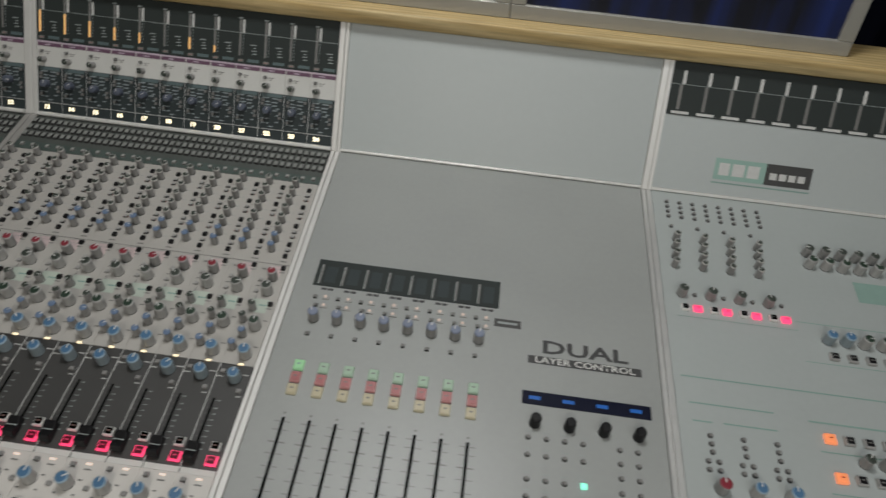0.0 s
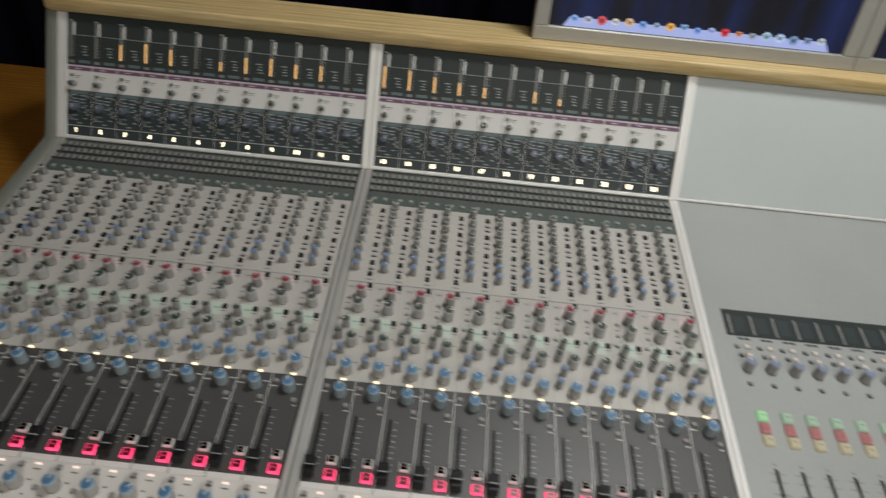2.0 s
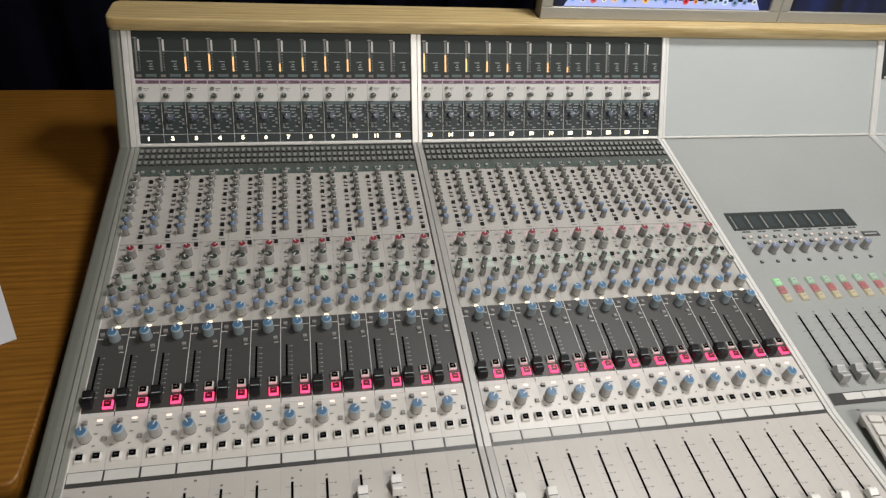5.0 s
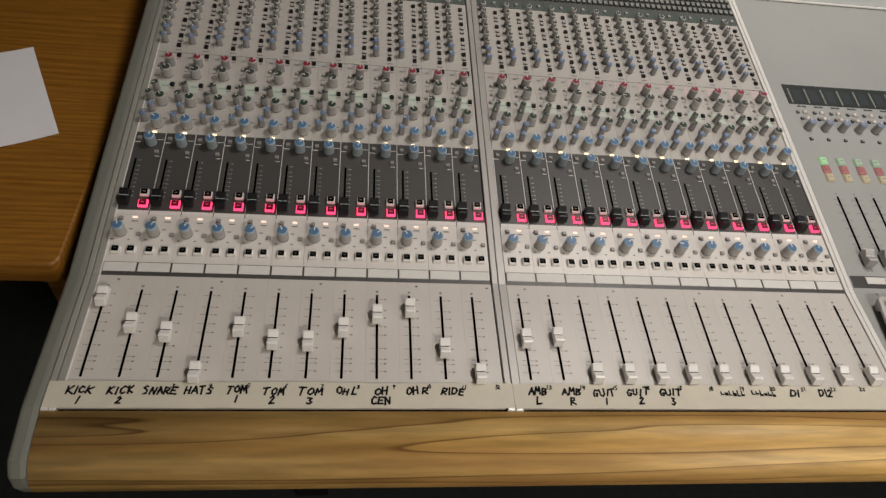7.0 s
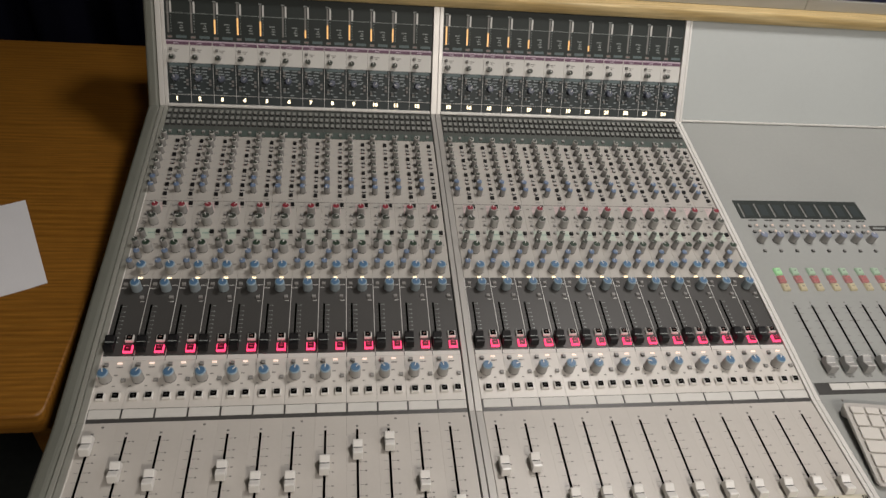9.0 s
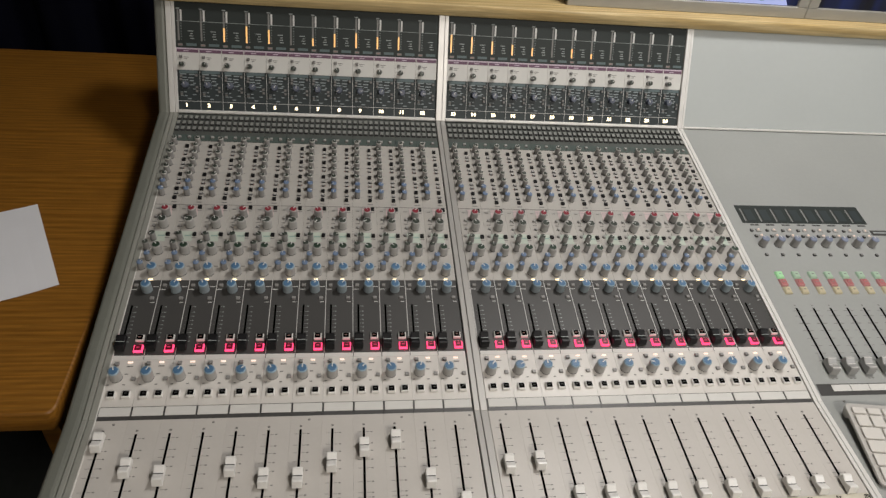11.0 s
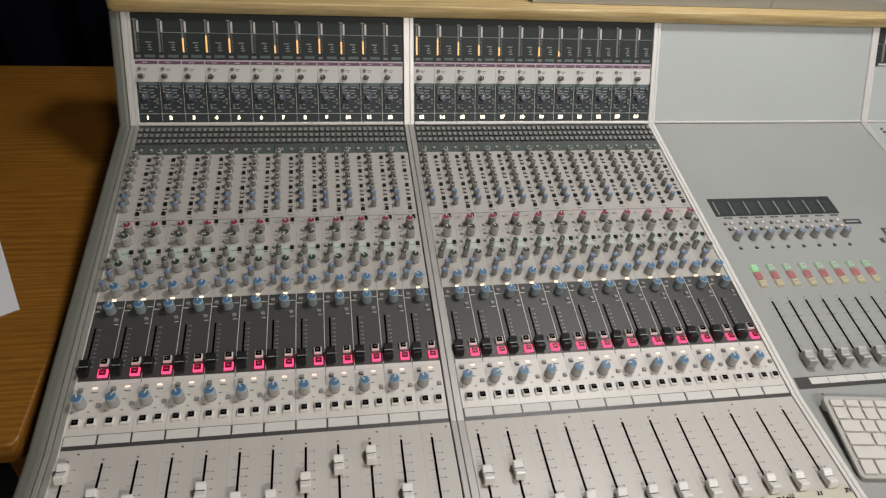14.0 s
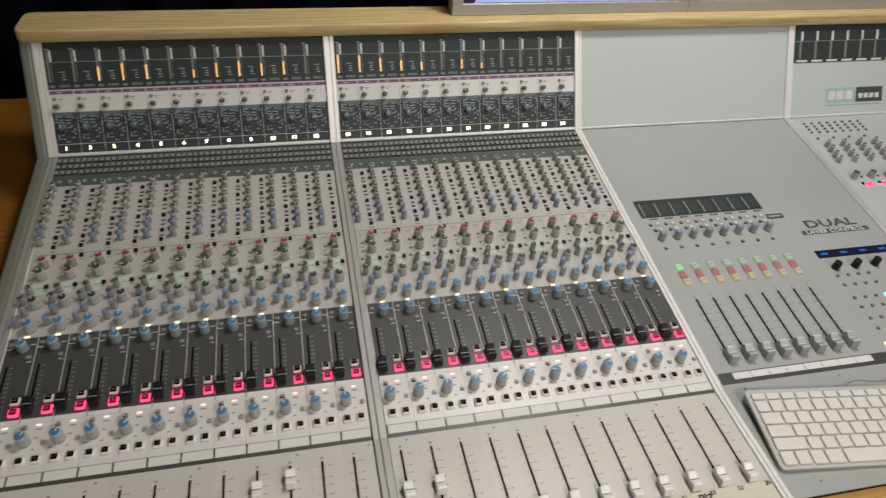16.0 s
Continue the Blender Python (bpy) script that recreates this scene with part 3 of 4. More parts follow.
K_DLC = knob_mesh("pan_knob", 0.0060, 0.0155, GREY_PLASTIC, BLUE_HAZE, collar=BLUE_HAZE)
B_BLACK = button_mesh("black_button", 0.0050, 0.0053, 0.0034, BLACK)
B_DIM = Geo()
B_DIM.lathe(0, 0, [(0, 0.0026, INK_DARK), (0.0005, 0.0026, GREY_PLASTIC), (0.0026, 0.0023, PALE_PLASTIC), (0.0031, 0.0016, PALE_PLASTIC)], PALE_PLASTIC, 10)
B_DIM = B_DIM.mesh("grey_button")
B_GREY = button_mesh("grey_button", 0.0046, 0.0040, 0.0030, GREY_PLASTIC)
# dark sides carry the shadow between the routing buttons
B_ROUTE = button_mesh("routing_button", 0.0062, 0.0086, 0.0034, INK_DARK, ROUTE_TOP)
B_LIGHT = button_mesh("pale_button", 0.0044, 0.0046, 0.0030, GREY_PLASTIC, PALE_PLASTIC)
B_TINY = button_mesh("small_button", 0.0042, 0.0042, 0.0028, INK_DARK, INK)
S_OFF = square_button("solo_button", 0.0094, 0.0086, 0.0042, WHITE_PLASTIC, SLOT, INK_RED)
S_RED = square_button("mute_button", 0.0104, 0.0098, 0.0036, RED_LIT, RED_DEEP, RED_SOFT)
S_SQ = square_button("square_button", 0.0090, 0.0084, 0.0042, WHITE_PLASTIC, SLOT, INK_DARK)
# pale top; the shadow around it is painted as dark sides
B_MINI = button_mesh("mini_button", 0.0046, 0.0038, 0.0024, INK_DARK, PALE_PLASTIC)
F_WHITE = fader_mesh("fader_cap", WHITE_PLASTIC, BLACK, 0.0105, 0.0215, 0.0120)
F_BLACK = fader_mesh("fader_cap", BLACK, INK_DIM, 0.0108, 0.0205, 0.0115)
F_GREY = fader_mesh("fader_cap", FADER_METAL, WHITE_PLASTIC, 0.0118, 0.0225, 0.0140)
# white lines painted as the glints on the motor fader caps
G_GLINTS = Geo()
for y, z in ((0.0100, 0.0124), (0.0072, 0.0144), (-0.0072, 0.0144)):
    G_GLINTS.box(-0.0056, 0.0056, y - 0.0004, y + 0.0004, z - 0.0012, z, WHITE_PLASTIC)
G_GLINTS = G_GLINTS.mesh("grip_line")
LED_PAN = button_mesh("led", 0.0052, 0.0017, 0.0012, PAN_GLOW)
LED = button_mesh("led", 0.0048, 0.0021, 0.0014, LED_WARM)

# ---- channel strips ----
P = 0.035
LEVEL = [-0.118, -0.148, -0.1575, -0.2005, -0.1505, -0.1645, -0.1655, -0.1493, -0.133, -0.1248, -0.1715, -0.1995, -0.1587, -0.1563] + [-0.1983] * 10
rnd = random.Random(4)


def strip_mesh(name):
    """Panels of one channel from the routing rows to the front, with joints, printing and slots."""
    g = Geo()
    e = 0.00012
    t = -0.003
    g.box(e, P - e, 0.3945, YB - 0.001, t, 0.0, GRID)
    g.rect(e, P - e, 0.3945, 0.4095, 0.0003, GREEN_DARK)
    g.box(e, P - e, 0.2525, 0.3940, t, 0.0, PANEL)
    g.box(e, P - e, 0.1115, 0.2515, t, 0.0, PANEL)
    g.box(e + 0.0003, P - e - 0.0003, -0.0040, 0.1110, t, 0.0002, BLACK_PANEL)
    # brighter light on the pan and fader sections is carried by their colour
    g.box(e, P - e, -0.0720, -0.0102, t, 0.0, PAN_PANEL_LIT)
    g.box(e, P - e, -0.0100, -0.0042, t, 0.0, PALE_WHITE)
    g.rect(0.0, 0.0008, -0.0100, -0.0042, 0.0003, BLACK_PANEL)
    g.box(e, P - e, -0.0888, -0.0722, t, -0.0002, BLACK_PANEL)
    g.box(0.0016, P - 0.0004, -0.0838, -0.0728, -0.001, 0.0005, PALE_WHITE, 0.0003)
    g.box(0.00005, P - 0.00005, YF, -0.0890, t, 0.0, FADER_PANEL_LIT)
    g.rect(-0.0004, 0.0004, -0.004, 0.1110, 0.0006, INK_LIGHT)
    # fader slots
    g.rect(0.0105, 0.0131, -0.2090, -0.1070, 0.0004, SLOT)
    g.rect(0.0058, 0.0082, 0.0020, 0.0700, 0.0006, SLOT)
    for y in (-0.1127, -0.1273, -0.1366, -0.1476, -0.1580, -0.1741, -0.1866, -0.1918, -0.2006):
        g.rect(0.0050, 0.0098, y - 0.00025, y + 0.00025, 0.0003, INK)
        g.rect(0.0138, 0.0180, y - 0.00025, y + 0.00025, 0.0003, INK)
        g.rect(0.0192, 0.0216, y - 0.0008, y + 0.0006, 0.0003, INK)
    g.rect(0.0104, 0.0132, -0.1040, -0.1016, 0.0003, INK)
    for i, y in enumerate((0.0675, 0.0590, 0.0525, 0.0460, 0.0400, 0.0340, 0.0280, 0.0215, 0.0150)):
        g.rect(0.0092, 0.0112, y - 0.00022, y + 0.00022, 0.0005, INK_DIM)
        g.rect(0.0034, 0.0050, y - 0.00022, y + 0.00022, 0.0005, INK)
        g.rect(0.0118, 0.0138, y - 0.0006, y + 0.0006, 0.0005, INK_DIM)
    # printing, and dark bars painted in for the small buttons' shade
    for y in (0.3690, 0.3615, 0.3375, 0.3300, 0.3040, 0.2965, 0.2745, 0.2570):
        g.rect(0.0222, 0.0300, y - 0.0009, y + 0.0009, 0.0003, INK_RED if y in (0.3615, 0.3300, 0.2965) else INK)
    g.rect(0.0135, 0.0272, 0.2300, 0.2490, 0.0003, PINK_PRINT)
    g.rect(0.0005, P - 0.0005, 0.2516, 0.2522, 0.0003, INK)
    g.rect(0.0005, P - 0.0005, 0.2442, 0.2446, 0.00045, INK_DIM)
    for y in (0.3870, 0.3706, 0.3542, 0.3378, 0.3214, 0.3050, 0.2890, 0.2730):
        for dx in (-0.0062, 0.0062):
            g.rect(0.0066 + dx - 0.0006, 0.0066 + dx + 0.0006, y - 0.0012, y - 0.0004, 0.0003, INK)
        g.rect(0.0146, 0.0172, y - 0.0004, y + 0.0004, 0.0003, INK_DIM)
    for y in (0.3755, 0.3440, 0.3105):
        g.rect(0.0300, 0.0322, y - 0.0005, y + 0.0005, 0.0003, INK)
    g.rect(0.0075, 0.0265, 0.1800, 0.1990, 0.0003, PALE_GREEN)
    g.rect(0.0160, 0.0250, 0.1895, 0.1915, 0.0006, INK_GREEN)
    # bars and brackets left of the eq knobs draw the small buttons' shade
    for x, y, w in ((0.0070, 0.2425, 0.005), (0.0075, 0.2240, 0.006), (0.0072, 0.2170, 0.006), (0.0068, 0.2075, 0.006), (0.0295, 0.1700, 0.005), (0.0295, 0.1350, 0.005), (0.0290, 0.2400, 0.006), (0.0290, 0.1865, 0.006)):
        g.rect(x - w / 2, x + w / 2, y - 0.0007, y + 0.0007, 0.0006, INK)
    for x, y in ((0.0075, 0.2225), (0.0070, 0.2010)):
        g.rect(x + 0.002, x + 0.003, y - 0.003, y + 0.003, 0.0007, INK)
    for x, y, w in ((0.0040, 0.0955, 0.007), (0.0300, 0.1000, 0.007), (0.0300, 0.0745, 0.005)):
        g.rect(x - w / 2, x + w / 2, y - 0.0005, y + 0.0005, 0.0006, INK_LIGHT)
    for x, y, w in ((0.0225, -0.0195, 0.007), (0.0205, -0.0300, 0.004), (0.0205, -0.0440, 0.003), (0.0030, -0.0440, 0.003)):
        g.rect(x - w / 2, x + w / 2, y - 0.0007, y + 0.0007, 0.0006, INK)
    return lifted(g.mesh(name))


STRIP_MESH = strip_mesh("channel_strip")
SCREW = Geo()
SCREW.lathe(0, 0, [(0, 0.0019, STEEL), (0.0006, 0.0018, STEEL), (0.0009, 0.0012, STEEL)], STEEL, 10)
SCREW.rect(-0.0013, 0.0013, -0.0002, 0.0002, 0.00095, BLACK)
SCREW = SCREW.mesh("screw")


def front(y):
    """A place on the raised fader section, seen as y on the plain slope."""
    return y - lift(y) / 0.67 * (y + 0.47)


TIP = -math.degrees(math.atan(LIFT))


def channel(x, n):
    s = part("channel_strip", STRIP_MESH, console, (x, 0, 0))
    r = random.Random(100 + n)

    def knob(me, dx, y, spin=40):
        part(me.name.split(".")[0], me, s, (dx, y, 0), turn=r.gauss(0, spin))

    def btn(me, dx, y, z=0.0):
        part(me.name.split(".")[0], me, s, (dx, y, z))

    for y in (0.4510, 0.4370, 0.4230):
        for i in range(4):
            btn(B_ROUTE, 0.0044 + 0.00875 * i, y)
    for dx in (0.0115, 0.0260):
        btn(B_LIGHT, dx, 0.4020, 0.0003)
    for i in range(6):
        knob(K_SEND, 0.0066, 0.3870 - 0.0164 * i, 70)
    for i in range(2):
        knob(K_SEND_BLUE, 0.0072, 0.2890 - 0.0160 * i, 60)
    for y in (0.3800, 0.3485, 0.3150, 0.2838, 0.2650):
        btn(B_BLACK, 0.0260, y)
    for y in (0.3700, 0.3620, 0.3385, 0.3300, 0.3050, 0.2965, 0.2745):
        btn(B_MINI, 0.0262, y)
    knob(K_RED, 0.0208, 0.2310, 25)
    knob(K_DARK, 0.0205, 0.2100, 60)
    btn(B_BLACK, 0.0290, 0.2462)
    knob(K_SMALL, 0.0115, 0.1845, 60)
    btn(B_BLACK, 0.0290, 0.1925)
    for dx, y in ((0.0080, 0.2262), (0.0078, 0.2090), (0.0048, 0.1945)):
        btn(B_DIM, dx, y)
    knob(K_SMALL, 0.0060, 0.1680, 60)
    knob(K_GREEN, 0.0215, 0.1610, 30)
    knob(K_SMALL_BLUE, 0.0115, 0.1485, 60)
    knob(K_SMALL_BLUE, 0.0060, 0.1320, 60)
    knob(K_BLUE, 0.0222, 0.1240, 30)
    btn(LED, 0.0210, 0.1120)
    knob(K_PAN, 0.0205, 0.0945, 20)
    btn(B_GREY, 0.0057, 0.1015)
    btn(B_GREY, 0.0288, 0.0805)
    btn(S_OFF, 0.0265, 0.0190)
    btn(S_RED, 0.0272, 0.0045)
    part("fader_cap", F_BLACK, s, (0.0071, 0.0095 + r.gauss(0, 0.0006), 0), label="small black fader cap")
    btn(LED_PAN, 0.0218, -0.0140)
    btn(B_GREY, 0.0078, -0.0163)
    knob(K_PAN_LOW, 0.0104, -0.0345, 45)
    btn(B_GREY, 0.0300, -0.0370)
    btn(S_SQ, 0.0102, -0.0580)
    btn(S_SQ, 0.0262, -0.0576)
    at = front(LEVEL[n])
    part("fader_cap", F_WHITE, s, (0.0118, at, lift(at)), label="white fader cap", tilt=TIP)
    if n % 3 == 0 or n in (11,):
        btn(SCREW, 0.0205 if n % 12 != 11 else 0.030, -0.0945)
    return s


BAY = (0.0, 0.4383)
for n in range(24):
    channel(BAY[n // 12] + P * (n % 12), n)

# ---- meter bridge ----
LIT = {2: 0.62, 3: 0.75, 4: 0.64, 6: 0.35, 7: 0.62, 8: 0.68, 9: 0.55, 10: 0.60, 12: 0.85, 13: 0.78, 14: 0.62, 15: 0.50, 16: 0.40, 18: 0.45, 19: 0.25}


def meter_strip_mesh():
    g = Geo()
    e = 0.0002
    g.box(e, P - e, 0.0048, 0.0182, -0.003, 0.0, EQ_BLACK)
    g.box(e, P - e, 0.0190, 0.0675, -0.003, 0.0, EQ_BLACK)
    g.box(0, P, 0.0183, 0.0189, -0.003, 0.0003, INK_LIGHT)
    g.rect(-0.0003, 0.0003, 0.0048, 0.0675, 0.0004, INK_LIGHT)
    g.box(e, P - e, 0.0677, 0.1020, -0.003, 0.0, PALE_WHITE)
    g.rect(0.0008, P - 0.0008, 0.0950, 0.0998, 0.0004, PURPLE)
    g.rect(e, P - e, 0.0999, 0.1020, 0.0004, LILAC)
    g.rect(0.011, 0.019, 0.0968, 0.0980, 0.0007, LILAC)
    g.box(0, P, 0.1022, TALL, -0.003, 0.0008, METER_GLASS)
    g.rect(0, P, 0.1424, 0.1430, 0.0011, INK_DIM)
    g.rect(0.0036, 0.0064, 0.1130, 0.1600, 0.0011, INK)
    g.rect(0.0022, 0.0078, 0.1608, 0.1626, 0.0011, INK_DIM)
    g.box(0.0080, 0.0108, 0.1432, 0.1600, 0.0008, 0.0016, INK_LIGHT)
    for i in range(7):
        y = 0.1150 + 0.0040 * i
        g.rect(0.0082, 0.0100, y - 0.0005, y + 0.0005, 0.0011, INK_DIM)
    for y, x0, w in ((0.1280, 0.0190, 0.0085), (0.1240, 0.0230, 0.004), (0.1205, 0.0215, 0.006), (0.1165, 0.0225, 0.006)):
        g.rect(x0, x0 + w, y - 0.0006, y + 0.0006, 0.0011, INK_DIM)
    g.rect(0.0030, 0.0105, 0.1048, 0.1085, 0.0011, INK)
    g.rect(0.0045, 0.0090, 0.1060, 0.1072, 0.0014, INK_RED)
    g.rect(0.0160, 0.0320, 0.1052, 0.1092, 0.0011, TEAL)
    g.rect(0.0105, 0.0190, 0.0872, 0.0882, 0.0004, INK)
    g.rect(0.0120, 0.0165, 0.0846, 0.0856, 0.0004, INK)
    g.rect(0.0030, 0.0320, 0.0625, 0.0672, 0.0004, TEAL)
    for x, y, w in ((0.004, 0.0612, 0.010), (0.018, 0.0606, 0.009), (0.0085, 0.0560, 0.006), (0.0170, 0.0555, 0.009), (0.0075, 0.0520, 0.009), (0.0190, 0.0510, 0.006), (0.0200, 0.0445, 0.006),
                    (0.0040, 0.0330, 0.004), (0.0095, 0.0330, 0.004), (0.0040, 0.0270, 0.005), (0.0105, 0.0270, 0.004), (0.0240, 0.0470, 0.004), (0.0240, 0.0380, 0.004), (0.0235, 0.0290, 0.005), (0.0150, 0.0225, 0.006)):
        g.rect(x, x + w, y - 0.0008, y + 0.0008, 0.0004, INK_MID)
    for k in range(7):
        a = radians(-140 + 280 * k / 6 + 90)
        x, y = 0.0125 + 0.0068 * math.cos(a), 0.0445 + 0.0068 * math.sin(a)
        g.rect(x - 0.0006, x + 0.0006, y - 0.0006, y + 0.0006, 0.0004, INK_MID)
    return g.mesh("meter_strip")


METER = meter_strip_mesh()


def meter_strip(x, n):
    s = part("meter_strip", METER, console, (x, YB, 0), tilt=BRIDGE)
    if n in LIT:
        g = Geo()
        g.box(0.0038, 0.0062, 0.1135, 0.1135 + 0.034 * LIT[n], 0.0010, 0.0017, AMBER)
        part("meter_bar", g, s, label="lit amber level bar")
    part("channel_number", lettering(str(n + 1), 0.0074, NUMBER, 1.15, bold=0.00045), s, (0.0128, 0.0122, 0.0006), "lit channel number")
    part("small_button", B_TINY, s, (0.0066, 0.0880, 0))
    part("trim_knob", K_BRIDGE, s, (0.0092, 0.0768, 0), turn=rnd.gauss(0, 50))
    part("gate_knob", K_BRIDGE_BIG, s, (0.0125, 0.0445, 0), turn=rnd.gauss(0, 50))
    for dx, y in ((0.0060, 0.0580), (0.0055, 0.0530), (0.0300, 0.0595), (0.0300, 0.0410), (0.0302, 0.0350), (0.0060, 0.0300)):
        part("small_button", B_TINY, s, (dx, y, 0))


for n in range(24):
    meter_strip(BAY[n // 12] + P * (n % 12), n)
for x0 in BAY:
    g = Geo()
    g.rings([[(x, y, z) for y, z in ((-0.0004, -0.003), (0.0050, -0.003), (0.0050, 0.0030), (0.0036, 0.0052), (0.0012, 0.0058), (-0.0004, 0.0046))] for x in (x0 + 0.0004, x0 + 12 * P - 0.0006)], RAIL, top=RAIL, bottom=RAIL)
    part("foot_rail", g, console, (0, YB, 0), "polished rail along the foot of the bridge", tilt=BRIDGE)

# ---- layer control bay ----
XD = 0.8719
XD1 = 1.2876
g = Geo()
g.box(XD, XD1, -0.089, YB - 0.0005, -0.003, 0.0, PANEL_DLC_SHADED)
g.box(XD, XD1, YF, -0.089, -0.003, 0.0, PANEL_DLC_SHADED)
dlc = part("layer_panel", lifted(g.mesh("layer_panel")), console, label="plain pale grey layer control panel")
g = Geo()
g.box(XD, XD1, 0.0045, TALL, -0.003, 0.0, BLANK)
g.box(XD, XD1, 0.0002, 0.0042, -0.003, 0.0034, RAIL, 0.0016)
part("blank_bridge_panel", g, console, (0, YB, 0), "plain blank grey bridge panel", tilt=BRIDGE)


def dbtn(me, x, y, z=0.0, label="", turn=0.0):
    return part(me.name.split(".")[0], me, dlc, (x, y, z), label, turn)


g = Geo()
g.box(0, 0.217, -0.0395, 0, 0, 0.0010, METER_GLASS, 0.0004)
window = part("meter_window", g, dlc, (0.8915, 0.2685, 0), "dark eight-way meter window")
for i in range(8):
    x = 0.0055 + 0.0266 * i
    h = Geo()
    h.box(x, x + 0.0024, -0.0365, -0.0080, 0.0008, 0.0013, INK)
    h.rect(x - 0.0002, x + 0.0004, -0.0380, -0.0090, 0.0016, INK_DIM)
    part("meter_bar", h, window)
    h = Geo()
    h.box(x + 0.0060, x + 0.0190, -0.0340, -0.0100, 0.0008, 0.0012, EQ_BLACK)
    part("meter_lens", h, window)
    for d in (0.0060, 0.0135):
        h = Geo()
        h.box(x + d, x + 0.0062 + d, -0.0448, -0.0420, 0, 0.0005, INK_DARK)
        part("legend", h, window)
S_GREEN = square_button("select_button", 0.0104, 0.0118, 0.0040, GREEN_GLOW, GREEN_GLOW, INK)
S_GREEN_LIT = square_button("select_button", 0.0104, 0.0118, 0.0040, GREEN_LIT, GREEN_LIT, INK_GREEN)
S_DRED = square_button("mute_button", 0.0104, 0.0118, 0.0040, RED_GLOW, LENS_RED, INK)
S_YELLOW = square_button("solo_button", 0.0104, 0.0118, 0.0040, YELLOW_GLOW, YELLOW_GLOW, INK)
PEACH = Geo()
PEACH.box(-0.0040, 0.0040, -0.0030, 0.0026, 0, 0.0018, PALE_PLASTIC, 0.0005)
PEACH.lathe(-0.0006, 0.0002, [(0.0016, 0.0019, PEACH_LED), (0.0028, 0.0017, PEACH_LED), (0.0032, 0.0010, PEACH_LED)], PEACH_LED, 10)
PEACH = PEACH.mesh("led")
DP = 0.0264
for i in range(8):
    x = 0.9045 + DP * i
    dbtn(B_TINY, x - 0.0055, 0.2120)
    dbtn(PEACH, x + 0.0066, 0.2130)
    dbtn(PEACH, x + 0.0070, 0.2010)
    dbtn(B_TINY, x - 0.0025, 0.2000)
    dbtn(K_DLC, x, 0.1825, turn=rnd.gauss(0, 25))
    dbtn(B_TINY, x - 0.002, 0.1610)
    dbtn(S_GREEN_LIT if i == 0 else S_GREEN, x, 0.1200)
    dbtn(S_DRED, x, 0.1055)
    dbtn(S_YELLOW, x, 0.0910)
    g = Geo()
    g.rect(-0.0016, 0.0016, -0.1010, 0, 0.0003, SLOT)
    for k, y in enumerate((-0.005, -0.014, -0.027, -0.039, -0.052, -0.064, -0.076, -0.088)):
        long = k == 2
        for a in (-1, 1):
            g.rect(*sorted((a * 0.0018, a * 0.0080)), y - (0.0007 if long else 0.0004), y + (0.0007 if long else 0.0004), 0.0003, INK)
    g.rect(-0.0012, 0.0012, 0.0035, 0.0058, 0.0003, INK)
    for a in (-0.0035, 0.002):
        g.rect(a, a + 0.0032, -0.1165, -0.1150, 0.0003, INK)
    dbtn(g.mesh("fader_slot"), x, 0.0600)
    cap_part = part("fader_cap", F_GREY, dlc, (x, -0.0405, 0), "grey motor fader cap with painted glint lines")
    part("grip_line", G_GLINTS, cap_part)
g = Geo()
g.box(0, 0.030, -0.0105, 0, 0, 0.0006, BLACK_PANEL)
g.rect(0.004, 0.026, -0.0068, -0.0038, 0.0009, INK_DIM)
part("label_plate", g, dlc, (1.1050, 0.2150, 0), "small black legend plate")
part("title_letters", lettering("DUAL", 0.0235, INK_DARK, 1.55, bold=0.0006), dlc, (1.2065, 0.1840, 0.0004), "large grey printed letters")
g = Geo()
g.rect(-0.0615, 0.0615, -0.0050, 0.0050, 0.0003, INK_DARK)
part("title_bar", g, dlc, (1.2065, 0.1670, 0))
part("title_letters", lettering("LAYER CONTROL", 0.0105, PALE_WHITE, 1.30, bold=0.0002), dlc, (1.2065, 0.1669, 0.0007), "pale letters on a grey bar")
g = Geo()
g.box(-0.0670, 0.0670, -0.0078, 0.0078, 0, 0.0010, LCD_DARK, 0.0003)
disp = part("display_strip", g, dlc, (1.2075, 0.1195, 0), "dark strip of four small blue displays")
for i in range(4):
    g = Geo()
    g.box(-0.0125, 0.0125, -0.0052, 0.0050, 0.0009, 0.0012, LCD_DARK)
    g.rect(-0.0090, 0.0030, -0.0022, 0.0020, 0.0013, LCD)
    dbtn(g.mesh("display"), 1.2075 - 0.0508 + 0.0350 * i, 0.1195)
    dbtn(K_ENCODER, 1.2060 - 0.0515 + 0.0350 * i, 0.0905)
DOT = Geo()
DOT.lathe(0, 0, [(0, 0.0029, INK), (0.0006, 0.0029, INK_DARK), (0.0007, 0.0023, INK_DARK), (0.0030, 0.0021, INK_DARK)], INK, 12)
DOT = DOT.mesh("small_button")
MINT = button_mesh("led", 0.0056, 0.0056, 0.0028, MINT_LED)
YLED = button_mesh("led", 0.0070, 0.0060, 0.0028, LED_WARM)
for j, y in enumerate((0.0745, 0.0560, 0.0310, 0.0140, -0.0070, -0.0250)):
    for i in range(4):
        dbtn(MINT if (i, j) == (3, 2) else DOT, 1.1485 + 0.0183 * i, y)
    g = Geo()
    for i in range(4):
        g.rect(0.0183 * i - 0.004, 0.0183 * i + 0.004, 0.0062, 0.0070, 0.0003, INK_DIM)
    dbtn(g.mesh("printing"), 1.1485, y)
for j, y in enumerate((0.0735, 0.0590, 0.0440, 0.0290, 0.0140, -0.0070)):
    for i in range(2):
        dbtn(DOT, 1.2400 + 0.0177 * i, y)
for x, y in ((1.1450, -0.0520), (1.1600, -0.0520)):
    dbtn(YLED, x, y)
g = Geo()
